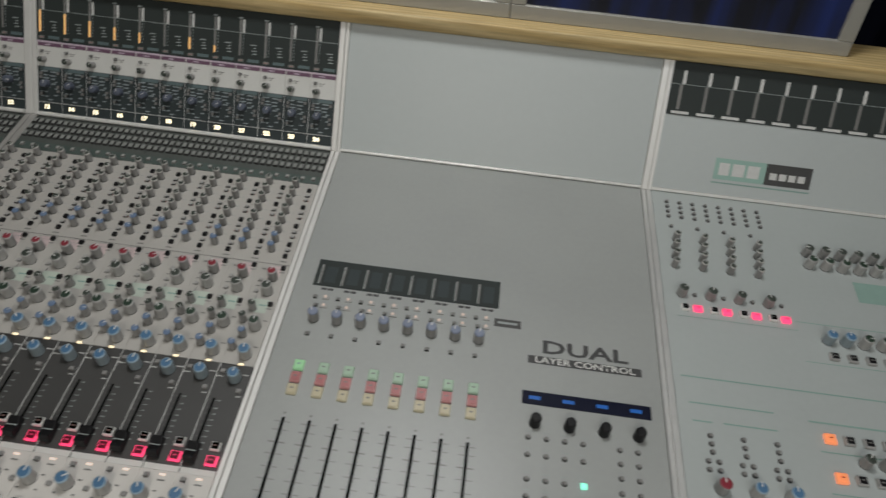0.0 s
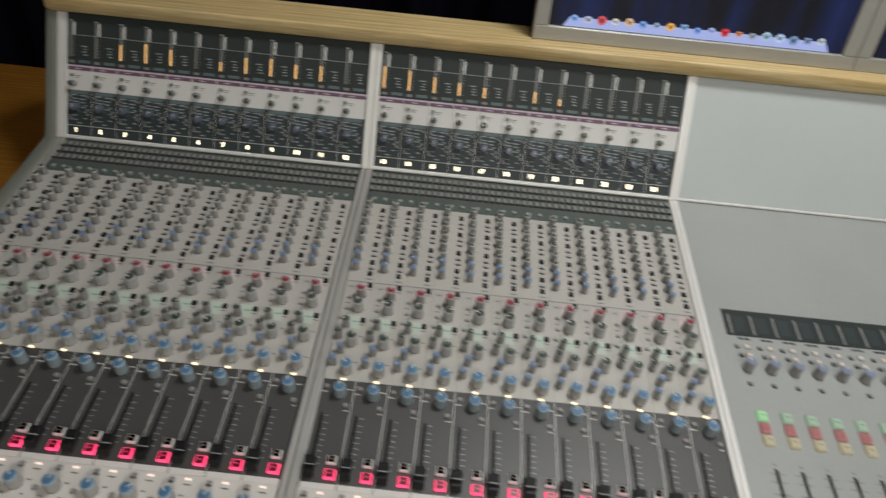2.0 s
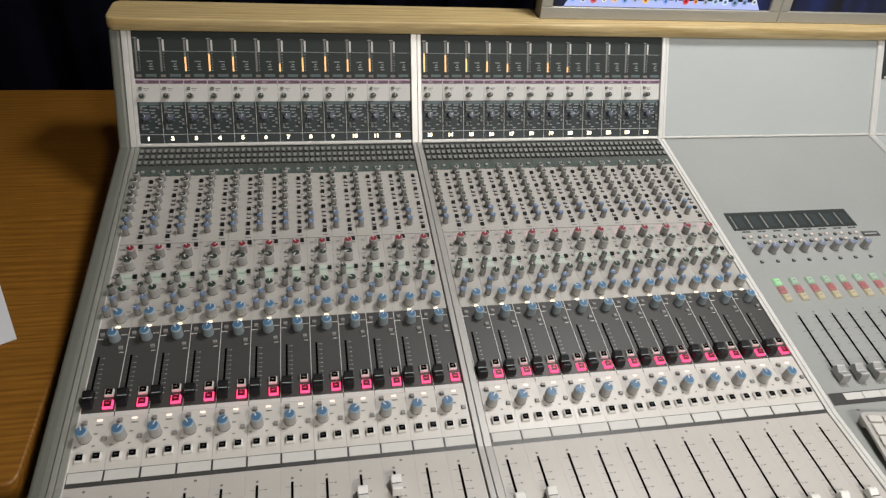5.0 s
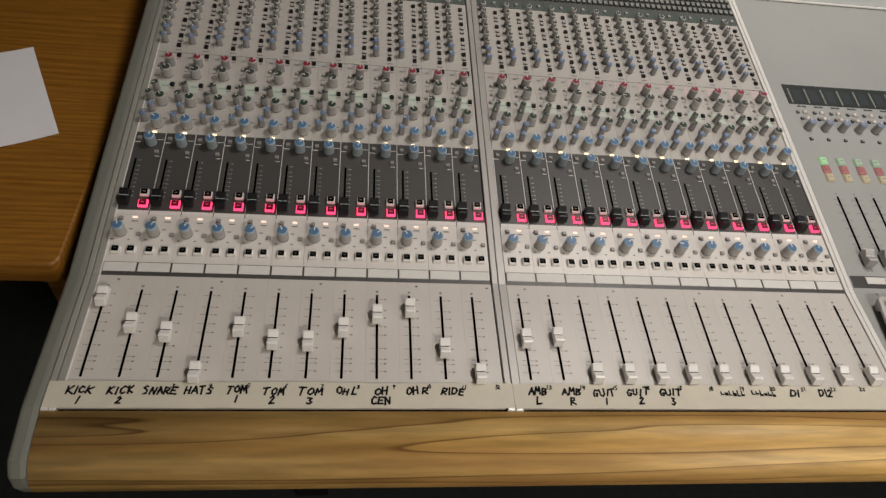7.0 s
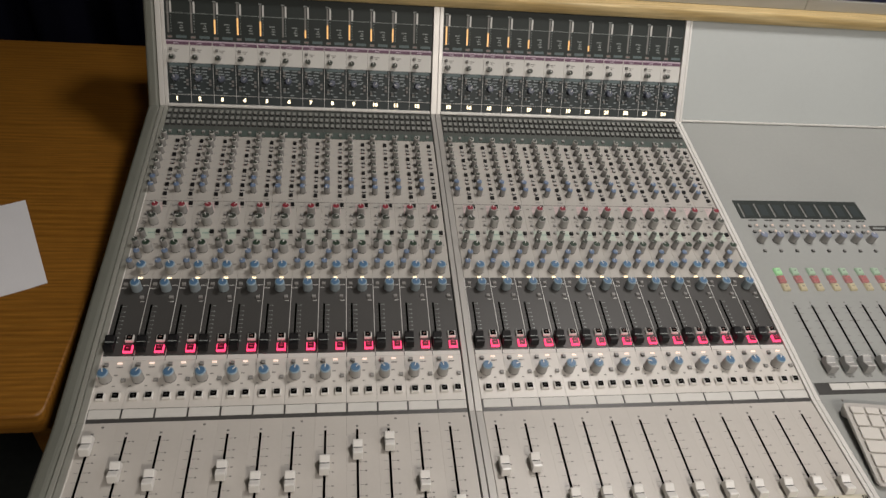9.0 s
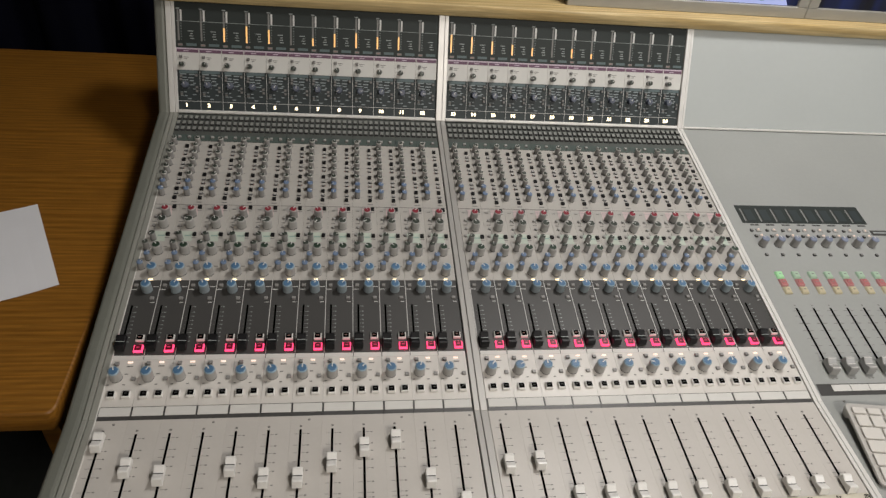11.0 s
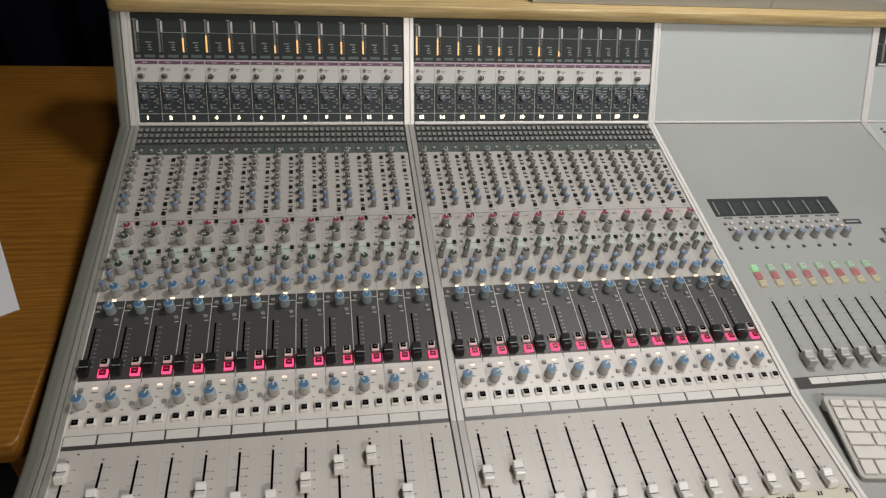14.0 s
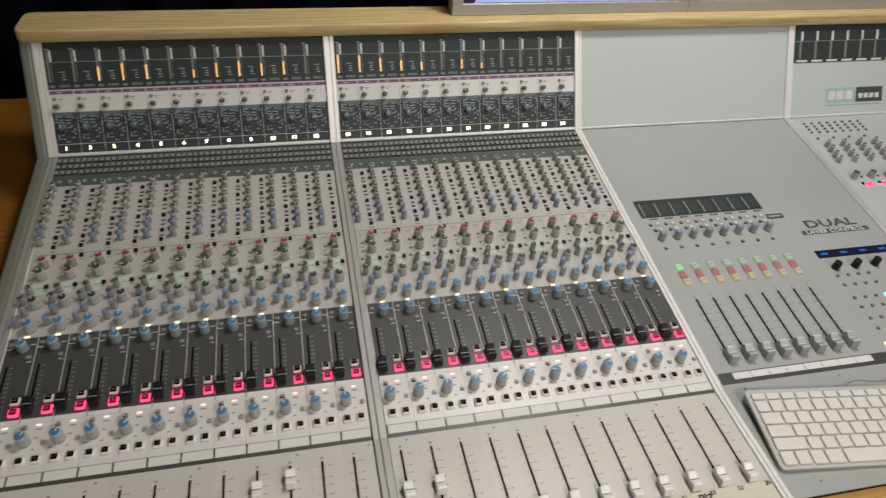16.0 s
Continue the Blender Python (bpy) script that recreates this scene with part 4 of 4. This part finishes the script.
g.box(XD + 0.002, 1.2800, -0.0805, -0.0635, 0, 0.0004, BLACK_PANEL)
for i in range(8):
    a = 0.8945 + 0.0266 * i
    g.box(a, a + 0.0258, -0.0745, -0.0650, 0.0003, 0.0008, PALE_WHITE)
part("scribble_strip", g, dlc, label="dark strip with white write-on labels")
for x, y in ((0.9015, -0.0890), (1.0415, -0.0890), (1.180, -0.0890), (0.9167, -0.2250), (1.100, -0.2250)):
    dbtn(SCREW, x, y, lift(y))

# ---- master bay ----
XM = 1.3024
g = Geo()
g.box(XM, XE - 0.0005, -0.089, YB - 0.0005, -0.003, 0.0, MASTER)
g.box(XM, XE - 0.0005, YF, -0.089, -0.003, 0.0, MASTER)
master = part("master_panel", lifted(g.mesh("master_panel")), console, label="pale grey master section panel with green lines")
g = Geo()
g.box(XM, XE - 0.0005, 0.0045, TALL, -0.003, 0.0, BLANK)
g.box(XM, XE - 0.0005, 0.0, 0.0042, -0.003, 0.0026, STRIP, 0.0008)
bank = part("master_bridge_panel", g, console, (0, YB, 0), "pale grey bridge panel with bus meters", tilt=BRIDGE)
g = Geo()
g.box(XM + 0.0005, XE - 0.002, 0.1030, TALL, 0, 0.0010, METER_GLASS)
g.rect(XM + 0.0005, XE - 0.002, 0.1424, 0.1430, 0.0013, INK_DIM)
window = part("meter_window", g, bank, label="dark bus meter window with white labels")
for i in range(12):
    x = XM + 0.0145 + 0.0333 * i
    h = Geo()
    h.box(x - 0.0025, x + 0.0015, 0.1100, 0.1420, 0.0008, 0.0013, INK)
    part("meter_bar", h, window)
    h = Geo()
    h.box(x, x + 0.0040, 0.1435, 0.1605, 0.0008, 0.0018, INK_LIGHT)
    part("meter_lens", h, window)
    h = Geo()
    h.box(x - 0.0080, x + 0.0150, 0.1045, 0.1080, 0.0008, 0.0014, INK_LIGHT)
    part("legend", h, window)
g = Geo()
g.rect(0, 0.0680, 0, 0.0285, 0.0003, BADGE_GREEN)
g.rect(0.0680, 0.1290, 0, 0.0285, 0.0003, BLACK_PANEL)
g.rect(0.0060, 0.0200, 0.0060, 0.0225, 0.0006, INK_LIGHT)
g.rect(0.0240, 0.0400, 0.0060, 0.0225, 0.0006, INK_LIGHT)
g.rect(0.0440, 0.0600, 0.0060, 0.0225, 0.0006, INK_LIGHT)
for i in range(4):
    g.rect(0.0740 + 0.0125 * i, 0.0835 + 0.0125 * i, 0.0075, 0.0165, 0.0006, INK_LIGHT)
g.rect(-0.001, 0.1300, -0.0055, -0.0035, 0.0003, INK_GREEN)
part("badge", g, bank, (1.3800, 0.0250, 0), "pale green and black badge of plain shapes")


def mbtn(me, x, y, z=0.0, turn=0.0):
    return part(me.name.split(".")[0], me, master, (x + 0.006, y + 0.009, z), turn=turn)


S_ORANGE = square_button("lit_button", 0.0110, 0.0105, 0.0042, ORANGE_LIT, ORANGE_LIT, BLACK)
S_GREYB = square_button("square_button", 0.0100, 0.0095, 0.0042, PALE_PLASTIC, BLACK, INK)
S_MRED = square_button("lit_button", 0.0098, 0.0080, 0.0040, RED_LIT, RED_LIT, BLACK)
for i in range(8):
    for k in range(4):
        mbtn(DOT, 1.3150 + 0.0171 * i, 0.4085 + 0.0092 * k)
for i in range(4):
    x = 1.3165 + 0.0340 * i
    mbtn(DOT, x, 0.3900)
    for k, y in enumerate((0.3680, 0.3530, 0.3370, 0.3220)):
        mbtn(K_SEND, x + 0.0035 - 0.002 * k, y, turn=rnd.gauss(0, 50))
    mbtn(K_GREY, x + 0.0010, 0.2780, turn=rnd.gauss(0, 50))
    mbtn(DOT, x + 0.0170, 0.2780)
    mbtn(S_SQ, x + 0.0030, 0.2570)
    mbtn(S_MRED, x + 0.0180, 0.2570)
for i in range(11):
    x = 1.4850 + 0.0203 * i
    mbtn(K_GREY, x, 0.3700, turn=rnd.gauss(0, 40))
    mbtn(K_GREEN, x - 0.0010, 0.3500, turn=rnd.gauss(0, 40))
    mbtn(K_PAN if i < 2 else K_GREEN, x - 0.006, 0.2350, turn=rnd.gauss(0, 40))
    mbtn(S_GREYB, x - 0.004, 0.2130)
g = Geo()
for x0, x1, y, w in ((1.307, 1.745, 0.1630, 0.0018), (1.312, 1.400, 0.1310, 0.0018), (1.313, 1.333, 0.1100, 0.0018), (1.345, 1.400, 0.1105, 0.0018), (1.435, 1.745, 0.1270, 0.0022),
                     (1.440, 1.745, 0.0940, 0.0014), (1.450, 1.745, 0.2580, 0.0012), (1.450, 1.745, 0.2030, 0.0010), (1.312, 1.450, 0.2450, 0.0008), (1.440, 1.74, 0.0500, 0.0014)):
    g = Geo()
    g.rect(x0, x1, y - w / 2, y + w / 2, 0.0003, INK_GREEN)
    part("printed_line", g, master, (0.004, 0.009, 0), "green printed line")
g = Geo()
g.rect(1.5350, 1.70, 0.3000, 0.3320, 0.0003, INK_GREEN)
part("printed_block", g, master, (0.004, 0.009, 0), "green printed block")
for i in range(3):
    x = 1.3270 + 0.0335 * i
    for y in (0.0945, 0.0855, 0.0765):
        mbtn(DOT, x, y)
    for y in (0.0665, 0.0575):
        mbtn(DOT, x - 0.0055, y)
        mbtn(DOT, x + 0.0050, y)
    mbtn(K_MRED if i == 0 else K_PAN_LOW, x + 0.0030, 0.0390)
for i in range(13):
    x = 1.4500 + 0.0195 * i
    mbtn(S_ORANGE if i == 0 else S_GREYB, x, 0.1085)
    if i > 1:
        mbtn(K_GREY, x - 0.010, 0.0860, turn=rnd.gauss(0, 50))
    mbtn(S_ORANGE if i == 0 else S_GREYB, x + 0.001, 0.0665)
for i in range(9):
    mbtn(K_GREY, 1.330 + 0.045 * i, -0.02)
    mbtn(S_SQ, 1.330 + 0.045 * i, -0.05)

# ---- masking tape with handwriting ----
NAMES = ["KICK\n1", "KICK\n2", "SNARE", "HATS", "TOM\n1", "TOM\n2", "TOM\n3", "OH L", "OH\nCEN", "OH R", "RIDE", "", "AMB\nL", "AMB\nR", "GUIT\n1", "GUIT\n2", "GUIT\n3", "", None, None, "DI", "DI2", "", ""]


STROKES = {
    "A": "0,0 .35,1 .7,0|.12,.38 .6,.4", "B": "0,0 0,1 .5,.9 .45,.6 .05,.52 .6,.4 .55,.1 0,0", "C": ".65,.85 .3,1 .05,.6 .1,.15 .4,0 .7,.15", "D": "0,0 .05,1 .5,.9 .7,.5 .5,.1 0,0",
    "E": ".6,1 .05,.95 0,0 .6,.05|.03,.5 .5,.55", "G": ".65,.85 .3,1 .02,.55 .1,.1 .45,0 .65,.4 .35,.42", "H": "0,0 .05,1|.6,0 .62,1|.03,.48 .6,.55", "I": ".1,0 .14,1", "K": "0,0 .05,1|.6,1 .05,.45 .65,0",
    "L": ".05,1 0,.02 .55,.06", "M": "0,0 .12,1 .38,.4 .65,1 .78,0", "N": "0,0 .05,1 .55,.02 .6,1", "O": ".35,1 .05,.65 .08,.2 .4,0 .68,.35 .62,.8 .35,1", "R": "0,0 .05,1 .55,.88 .5,.55 .06,.48 .62,0",
    "S": ".6,.88 .3,1 .08,.75 .5,.42 .45,.08 .02,.08", "T": ".33,0 .36,1|0,.95 .72,1", "U": "0,1 .05,.2 .3,0 .55,.2 .6,1",
    "0": ".3,1 .03,.6 .1,.1 .35,0 .55,.5 .3,1", "1": ".2,0 .24,1", "2": ".05,.8 .3,1 .5,.75 .02,.03 .6,.06", "3": ".05,.95 .5,.9 .2,.55 .52,.3 .3,0 .02,.1", "4": ".1,1 .05,.45 .6,.5|.45,.9 .42,0",
    "5": ".55,1 .1,.95 .08,.55 .5,.45 .4,.05 .02,.05", "6": ".45,1 .08,.5 .15,.05 .5,.1 .45,.45 .1,.4", "7": ".02,.95 .55,1 .2,0", "8": ".3,.5 .08,.8 .3,1 .5,.78 .05,.2 .3,0 .55,.25 .3,.5", "9": ".5,.6 .1,.65 .2,.98 .5,.9 .42,0"}


def handwriting(text, size, r, pen=0.0019):
    """Words written with a marker: strokes of even width, every letter a little turned, moved and stretched."""
    g = Geo()
    z = 0.0
    for row, line in enumerate(text.split("\n")):
        strokes, at = [], 0.0
        for ch in line:
            if ch == " ":
                at += size * 0.35
                continue
            sx, sy, lean, turn, up = r.uniform(0.85, 1.15), r.uniform(0.85, 1.12), r.gauss(0.14, 0.08), r.gauss(0, 0.07), r.gauss(0, 0.06)
            far = 0.0
            for chunk in STROKES[ch].split("|"):
                pts = []
                for pair in chunk.split():
                    x, y = (float(v) for v in pair.split(","))
                    x, y = (x + r.gauss(0, 0.025)) * sx + lean * y, (y + r.gauss(0, 0.025)) * sy + up
                    far = max(far, x)
                    pts.append((at + size * (x - turn * y), size * (y + turn * x)))
                strokes.append(pts)
            at += size * (far + 0.16)
        for pts in strokes:
            for (xa, ya), (xb, yb) in zip(pts, pts[1:]):
                d = math.hypot(xb - xa, yb - ya) or 1e-6
                ux, uy = (xb - xa) / d * pen / 2, (yb - ya) / d * pen / 2
                z += 0.000004
                xa2, ya2, xb2, yb2 = xa - ux * 0.7 - at / 2, ya - uy * 0.7 - row * size * 1.35 - size / 2, xb + ux * 0.7 - at / 2, yb + uy * 0.7 - row * size * 1.35 - size / 2
                g.face([(xa2 + uy, ya2 - ux, z), (xb2 + uy, yb2 - ux, z), (xb2 - uy, yb2 + ux, z), (xa2 - uy, ya2 + ux, z)], MARKER)
    return g


def tape(x0, x1, first):
    top = thing("masking_tape", CON, "cream masking tape with handwritten black channel names", "tape", "channel name tapes")
    g = Geo()
    n = 30
    r = random.Random(first)
    for i in range(n):
        a, b = x0 + (x1 - x0) * i / n, x0 + (x1 - x0) * (i + 1) / n
        lo = -0.2414 + 0.0003 * math.sin(i * 1.3 + first)
        lo2 = -0.2414 + 0.0003 * math.sin((i + 1) * 1.3 + first)
        hi = -0.2143 + 0.0005 * math.sin(i * 0.5 + first)
        hi2 = -0.2143 + 0.0005 * math.sin((i + 1) * 0.5 + first)
        g.face([(a, lo, lift(lo) + 0.0024), (b, lo2, lift(lo2) + 0.0024), (b, hi2, lift(hi2) + 0.0024), (a, hi, lift(hi) + 0.0024)], TAPE)
        g.face([(a, lo, lift(lo) + 0.0020), (a, hi, lift(hi) + 0.0020), (b, hi2, lift(hi2) + 0.0020), (b, lo2, lift(lo2) + 0.0020)], TAPE)
    part("strip", g, top)
    for i in range(12):
        n = first + i
        x = BAY[n // 12] + P * (n % 12) + 0.0180
        if NAMES[n]:
            part("handwriting", handwriting(NAMES[n], 0.0076, r), top, (x + r.gauss(-0.0005, 0.001), -0.2232 + r.gauss(0, 0.0006), lift(-0.2232) + 0.0027), "black marker handwriting", turn=r.gauss(0, 3), tilt=TIP)
        elif NAMES[n] is None:
            g = Geo()
            for k in range(6):
                a = -0.015 + 0.0046 * k
                g.rect(a, a + 0.0040, -0.0026 + r.gauss(0, 0.0006), -0.0008 + r.gauss(0, 0.0006) + 0.0014 * (k % 2), 0, MARKER)
                g.rect(a, a + 0.0015, -0.0024, 0.0030 + r.gauss(0, 0.0012), 0.00002, MARKER)
            part("handwriting", g, top, (x, -0.2240, lift(-0.2240) + 0.0027), "illegible black marker scribble", turn=-4, tilt=TIP)
        if n >= 2:
            part("handwriting", handwriting(str(n + 1), 0.0044, r, 0.0010), top, (x + 0.0108, -0.2184, lift(-0.2184) + 0.0028), "small handwritten channel number", turn=r.gauss(0, 4), tilt=TIP)


tape(-0.0130, 0.4292, 0)
tape(0.4295, 0.8560, 12)

# ---- computer keyboard ----
kb = thing("computer_keyboard", CON @ pose(0.8855, -0.1010, lift(-0.101), TIP, 0, -6.0), "slim aluminium computer keyboard with white keys", "keyboard")
pitch = math.degrees(math.atan2(0.008, 0.1055))
g = slab(0, 0.281, -0.1085, 0, 0.0, 0.0045, 0.006, KEY_BASE, 0.001)
base = part("base_plate", g, kb, (0, 0, 0.0105), tilt=pitch)
g = Geo()
rings = []
for x in (0.003, 0.278):
    rings.append([(x, -0.0095 + 0.0070 * math.cos(radians(a)), 0.0072 + 0.0070 * math.sin(radians(a))) for a in range(0, 360, 30)])
g.rings(rings, KEY_BASE, True, top=KEY_BASE, bottom=KEY_BASE)
part("battery_tube", g, kb)


def key_mesh(w, d):
    g = Geo()
    g.rings([round_rect(-w / 2, w / 2, -d / 2, d / 2, 0.0016, 0.0, 2), round_rect(-w / 2, w / 2, -d / 2, d / 2, 0.0016, 0.0024, 2), round_rect(-w / 2 + 0.0004, w / 2 - 0.0004, -d / 2 + 0.0004, d / 2 - 0.0004, 0.0014, 0.0029, 2)], KEY, top=KEY)
    return g.mesh("key")


KEY_MESHES = {}
y = -0.0075
for row, (depth, widths) in enumerate(((0.0078, [1] * 14), (0.0144, [1] * 13 + [1.45]), (0.0144, [1.45] + [1] * 13), (0.0144, [1.75] + [1] * 11 + [1.7]), (0.0144, [2.25] + [1] * 10 + [2.2]), (0.0163, [1, 1, 1, 1.25, 5.1, 1.25, 1, 1, 0.95, 0.9]))):
    unit = 0.273 / sum(widths)
    x = 0.004
    y -= depth / 2
    for w in widths:
        key = (round(w * unit, 5), depth)
        if key not in KEY_MESHES:
            KEY_MESHES[key] = key_mesh(key[0] - 0.0026, depth + 0.0008)
        part("key", KEY_MESHES[key], base, (x + key[0] / 2, y, 0.0045))
        x += key[0]
    y -= depth / 2 + 0.0029

wire = bpy.data.curves.new("cable", "CURVE")
wire.dimensions, wire.bevel_depth, wire.bevel_resolution = "3D", 0.0009, 2
s = wire.splines.new("BEZIER")
pts = ((1.030, -0.1085, 0.0042), (1.055, -0.1000, 0.0032), (1.085, -0.1060, 0.0040), (1.13, -0.1030, 0.0036), (1.24, -0.125, 0.0062))
s.bezier_points.add(len(pts) - 1)
for p, q in zip(s.bezier_points, pts):
    p.co, p.handle_left_type, p.handle_right_type = q, "AUTO", "AUTO"
wire.materials.append(PALE_PLASTIC)
cable = new("cable", wire)
cable.matrix_world = CON
tagged(cable, "thin grey cable lying on the panel", "cable")

# ---- monitors on the shelf ----
TOP = CON @ cap_m


def monitor(x0, x1, dock):
    w = x1 - x0
    h = 0.32
    top = thing("monitor", TOP @ pose(x0, 0.0265, 0.0196, -4), "silver framed computer monitor standing on the oak shelf", "monitor", "monitors on the shelf")
    b = 0.0195
    g = Geo()
    for a, c, d, e in ((0, w, 0, b), (0, w, h - b, h), (0, b, b, h - b), (w - b, w, b, h - b)):
        g.rings([[(a, 0.03, d), (c, 0.03, d), (c, 0.03, e), (a, 0.03, e)], [(a, 0.0015, d), (c, 0.0015, d), (c, 0.0015, e), (a, 0.0015, e)], [(a + 0.001, 0, d + 0.001), (c - 0.001, 0, d + 0.001), (c - 0.001, 0, e - 0.001), (a + 0.001, 0, e - 0.001)]][::1], SILVER, top=SILVER, bottom=SILVER)
    part("bezel", g, top, label="silver grey bezel")
    g = Geo()
    g.box(0.004, w - 0.004, 0.008, 0.034, 0.004, h - 0.004, SILVER)
    part("back", g, top)
    g = Geo()
    g.face([(b, 0.006, b), (w - b, 0.006, b), (w - b, 0.006, h - b), (b, 0.006, h - b)], SCREEN)
    scr = part("screen", g, top, label="dark blue lit screen")
    if dock:
        g = Geo()
        l, r = b + 0.020, w - b - 0.018
        g.face([(l, 0.0055, b + 0.0008), (r, 0.0055, b + 0.0008), (r - 0.008, 0.0055, b + 0.0135), (l + 0.008, 0.0055, b + 0.0135)], DOCK)
        part("dock_bar", g, scr, label="pale blue dock bar")
        rr = random.Random(8)
        tints = [(0.25, 0.45, 0.9), (0.55, 0.6, 0.75), (0.65, 0.10, 0.12), (0.7, 0.68, 0.62), (0.75, 0.5, 0.3), (0.22, 0.38, 0.8), (0.35, 0.45, 0.65), (0.85, 0.45, 0.1), (0.3, 0.5, 0.85), (0.2, 0.35, 0.85), (0.4, 0.5, 0.95), (0.7, 0.05, 0.06), (0.8, 0.3, 0.12), (0.35, 0.4, 0.5), (0.4, 0.55, 0.7), (0.5, 0.65, 0.9), (0.2, 0.3, 0.5), (0.25, 0.35, 0.6), (0.6, 0.65, 0.7)]
        for i, c in enumerate(tints):
            mat = glowing("icon_glow", c, 0.75)
            dark = glowing("icon_shade", tuple(v * 0.25 for v in c), 0.6)
            g = Geo()
            x = l + 0.014 + (r - l - 0.028) * i / (len(tints) - 1)
            s = 0.0058 + rr.uniform(-0.0012, 0.0010)
            k = (4, 12, 6, 12)[rr.randrange(4)]
            z = b + 0.0125 + rr.uniform(-0.001, 0.0015)
            g.face([(x + s * math.cos(6.2832 * (j + 0.5) / k), 0.0051, z + s * math.sin(6.2832 * (j + 0.5) / k)) for j in range(k)], mat)
            g.face([(x + s * 0.5 * math.cos(6.2832 * j / 5), 0.0049, z + s * 0.5 * math.sin(6.2832 * j / 5)) for j in range(5)], dark)
            part("icon", g, scr)
    else:
        for k, (x, z, l) in enumerate(((0.055, 0.030, 0.030), (0.062, 0.041, 0.024), (0.300, 0.052, 0.050))):
            g = Geo()
            g.face([(b + x, 0.0055, b + z), (b + x + l, 0.0055, b + z), (b + x + l, 0.0055, b + z + 0.003), (b + x, 0.0055, b + z + 0.003)], SCREEN_TEXT)
            part("text_bar", g, scr)
    g = Geo()
    g.box(w * 0.42, w * 0.58, 0.034, 0.05, 0.02, h * 0.6, SILVER)
    part("stand", g, top)


monitor(0.6400, 1.0795, True)
monitor(1.0800, 1.5200, False)
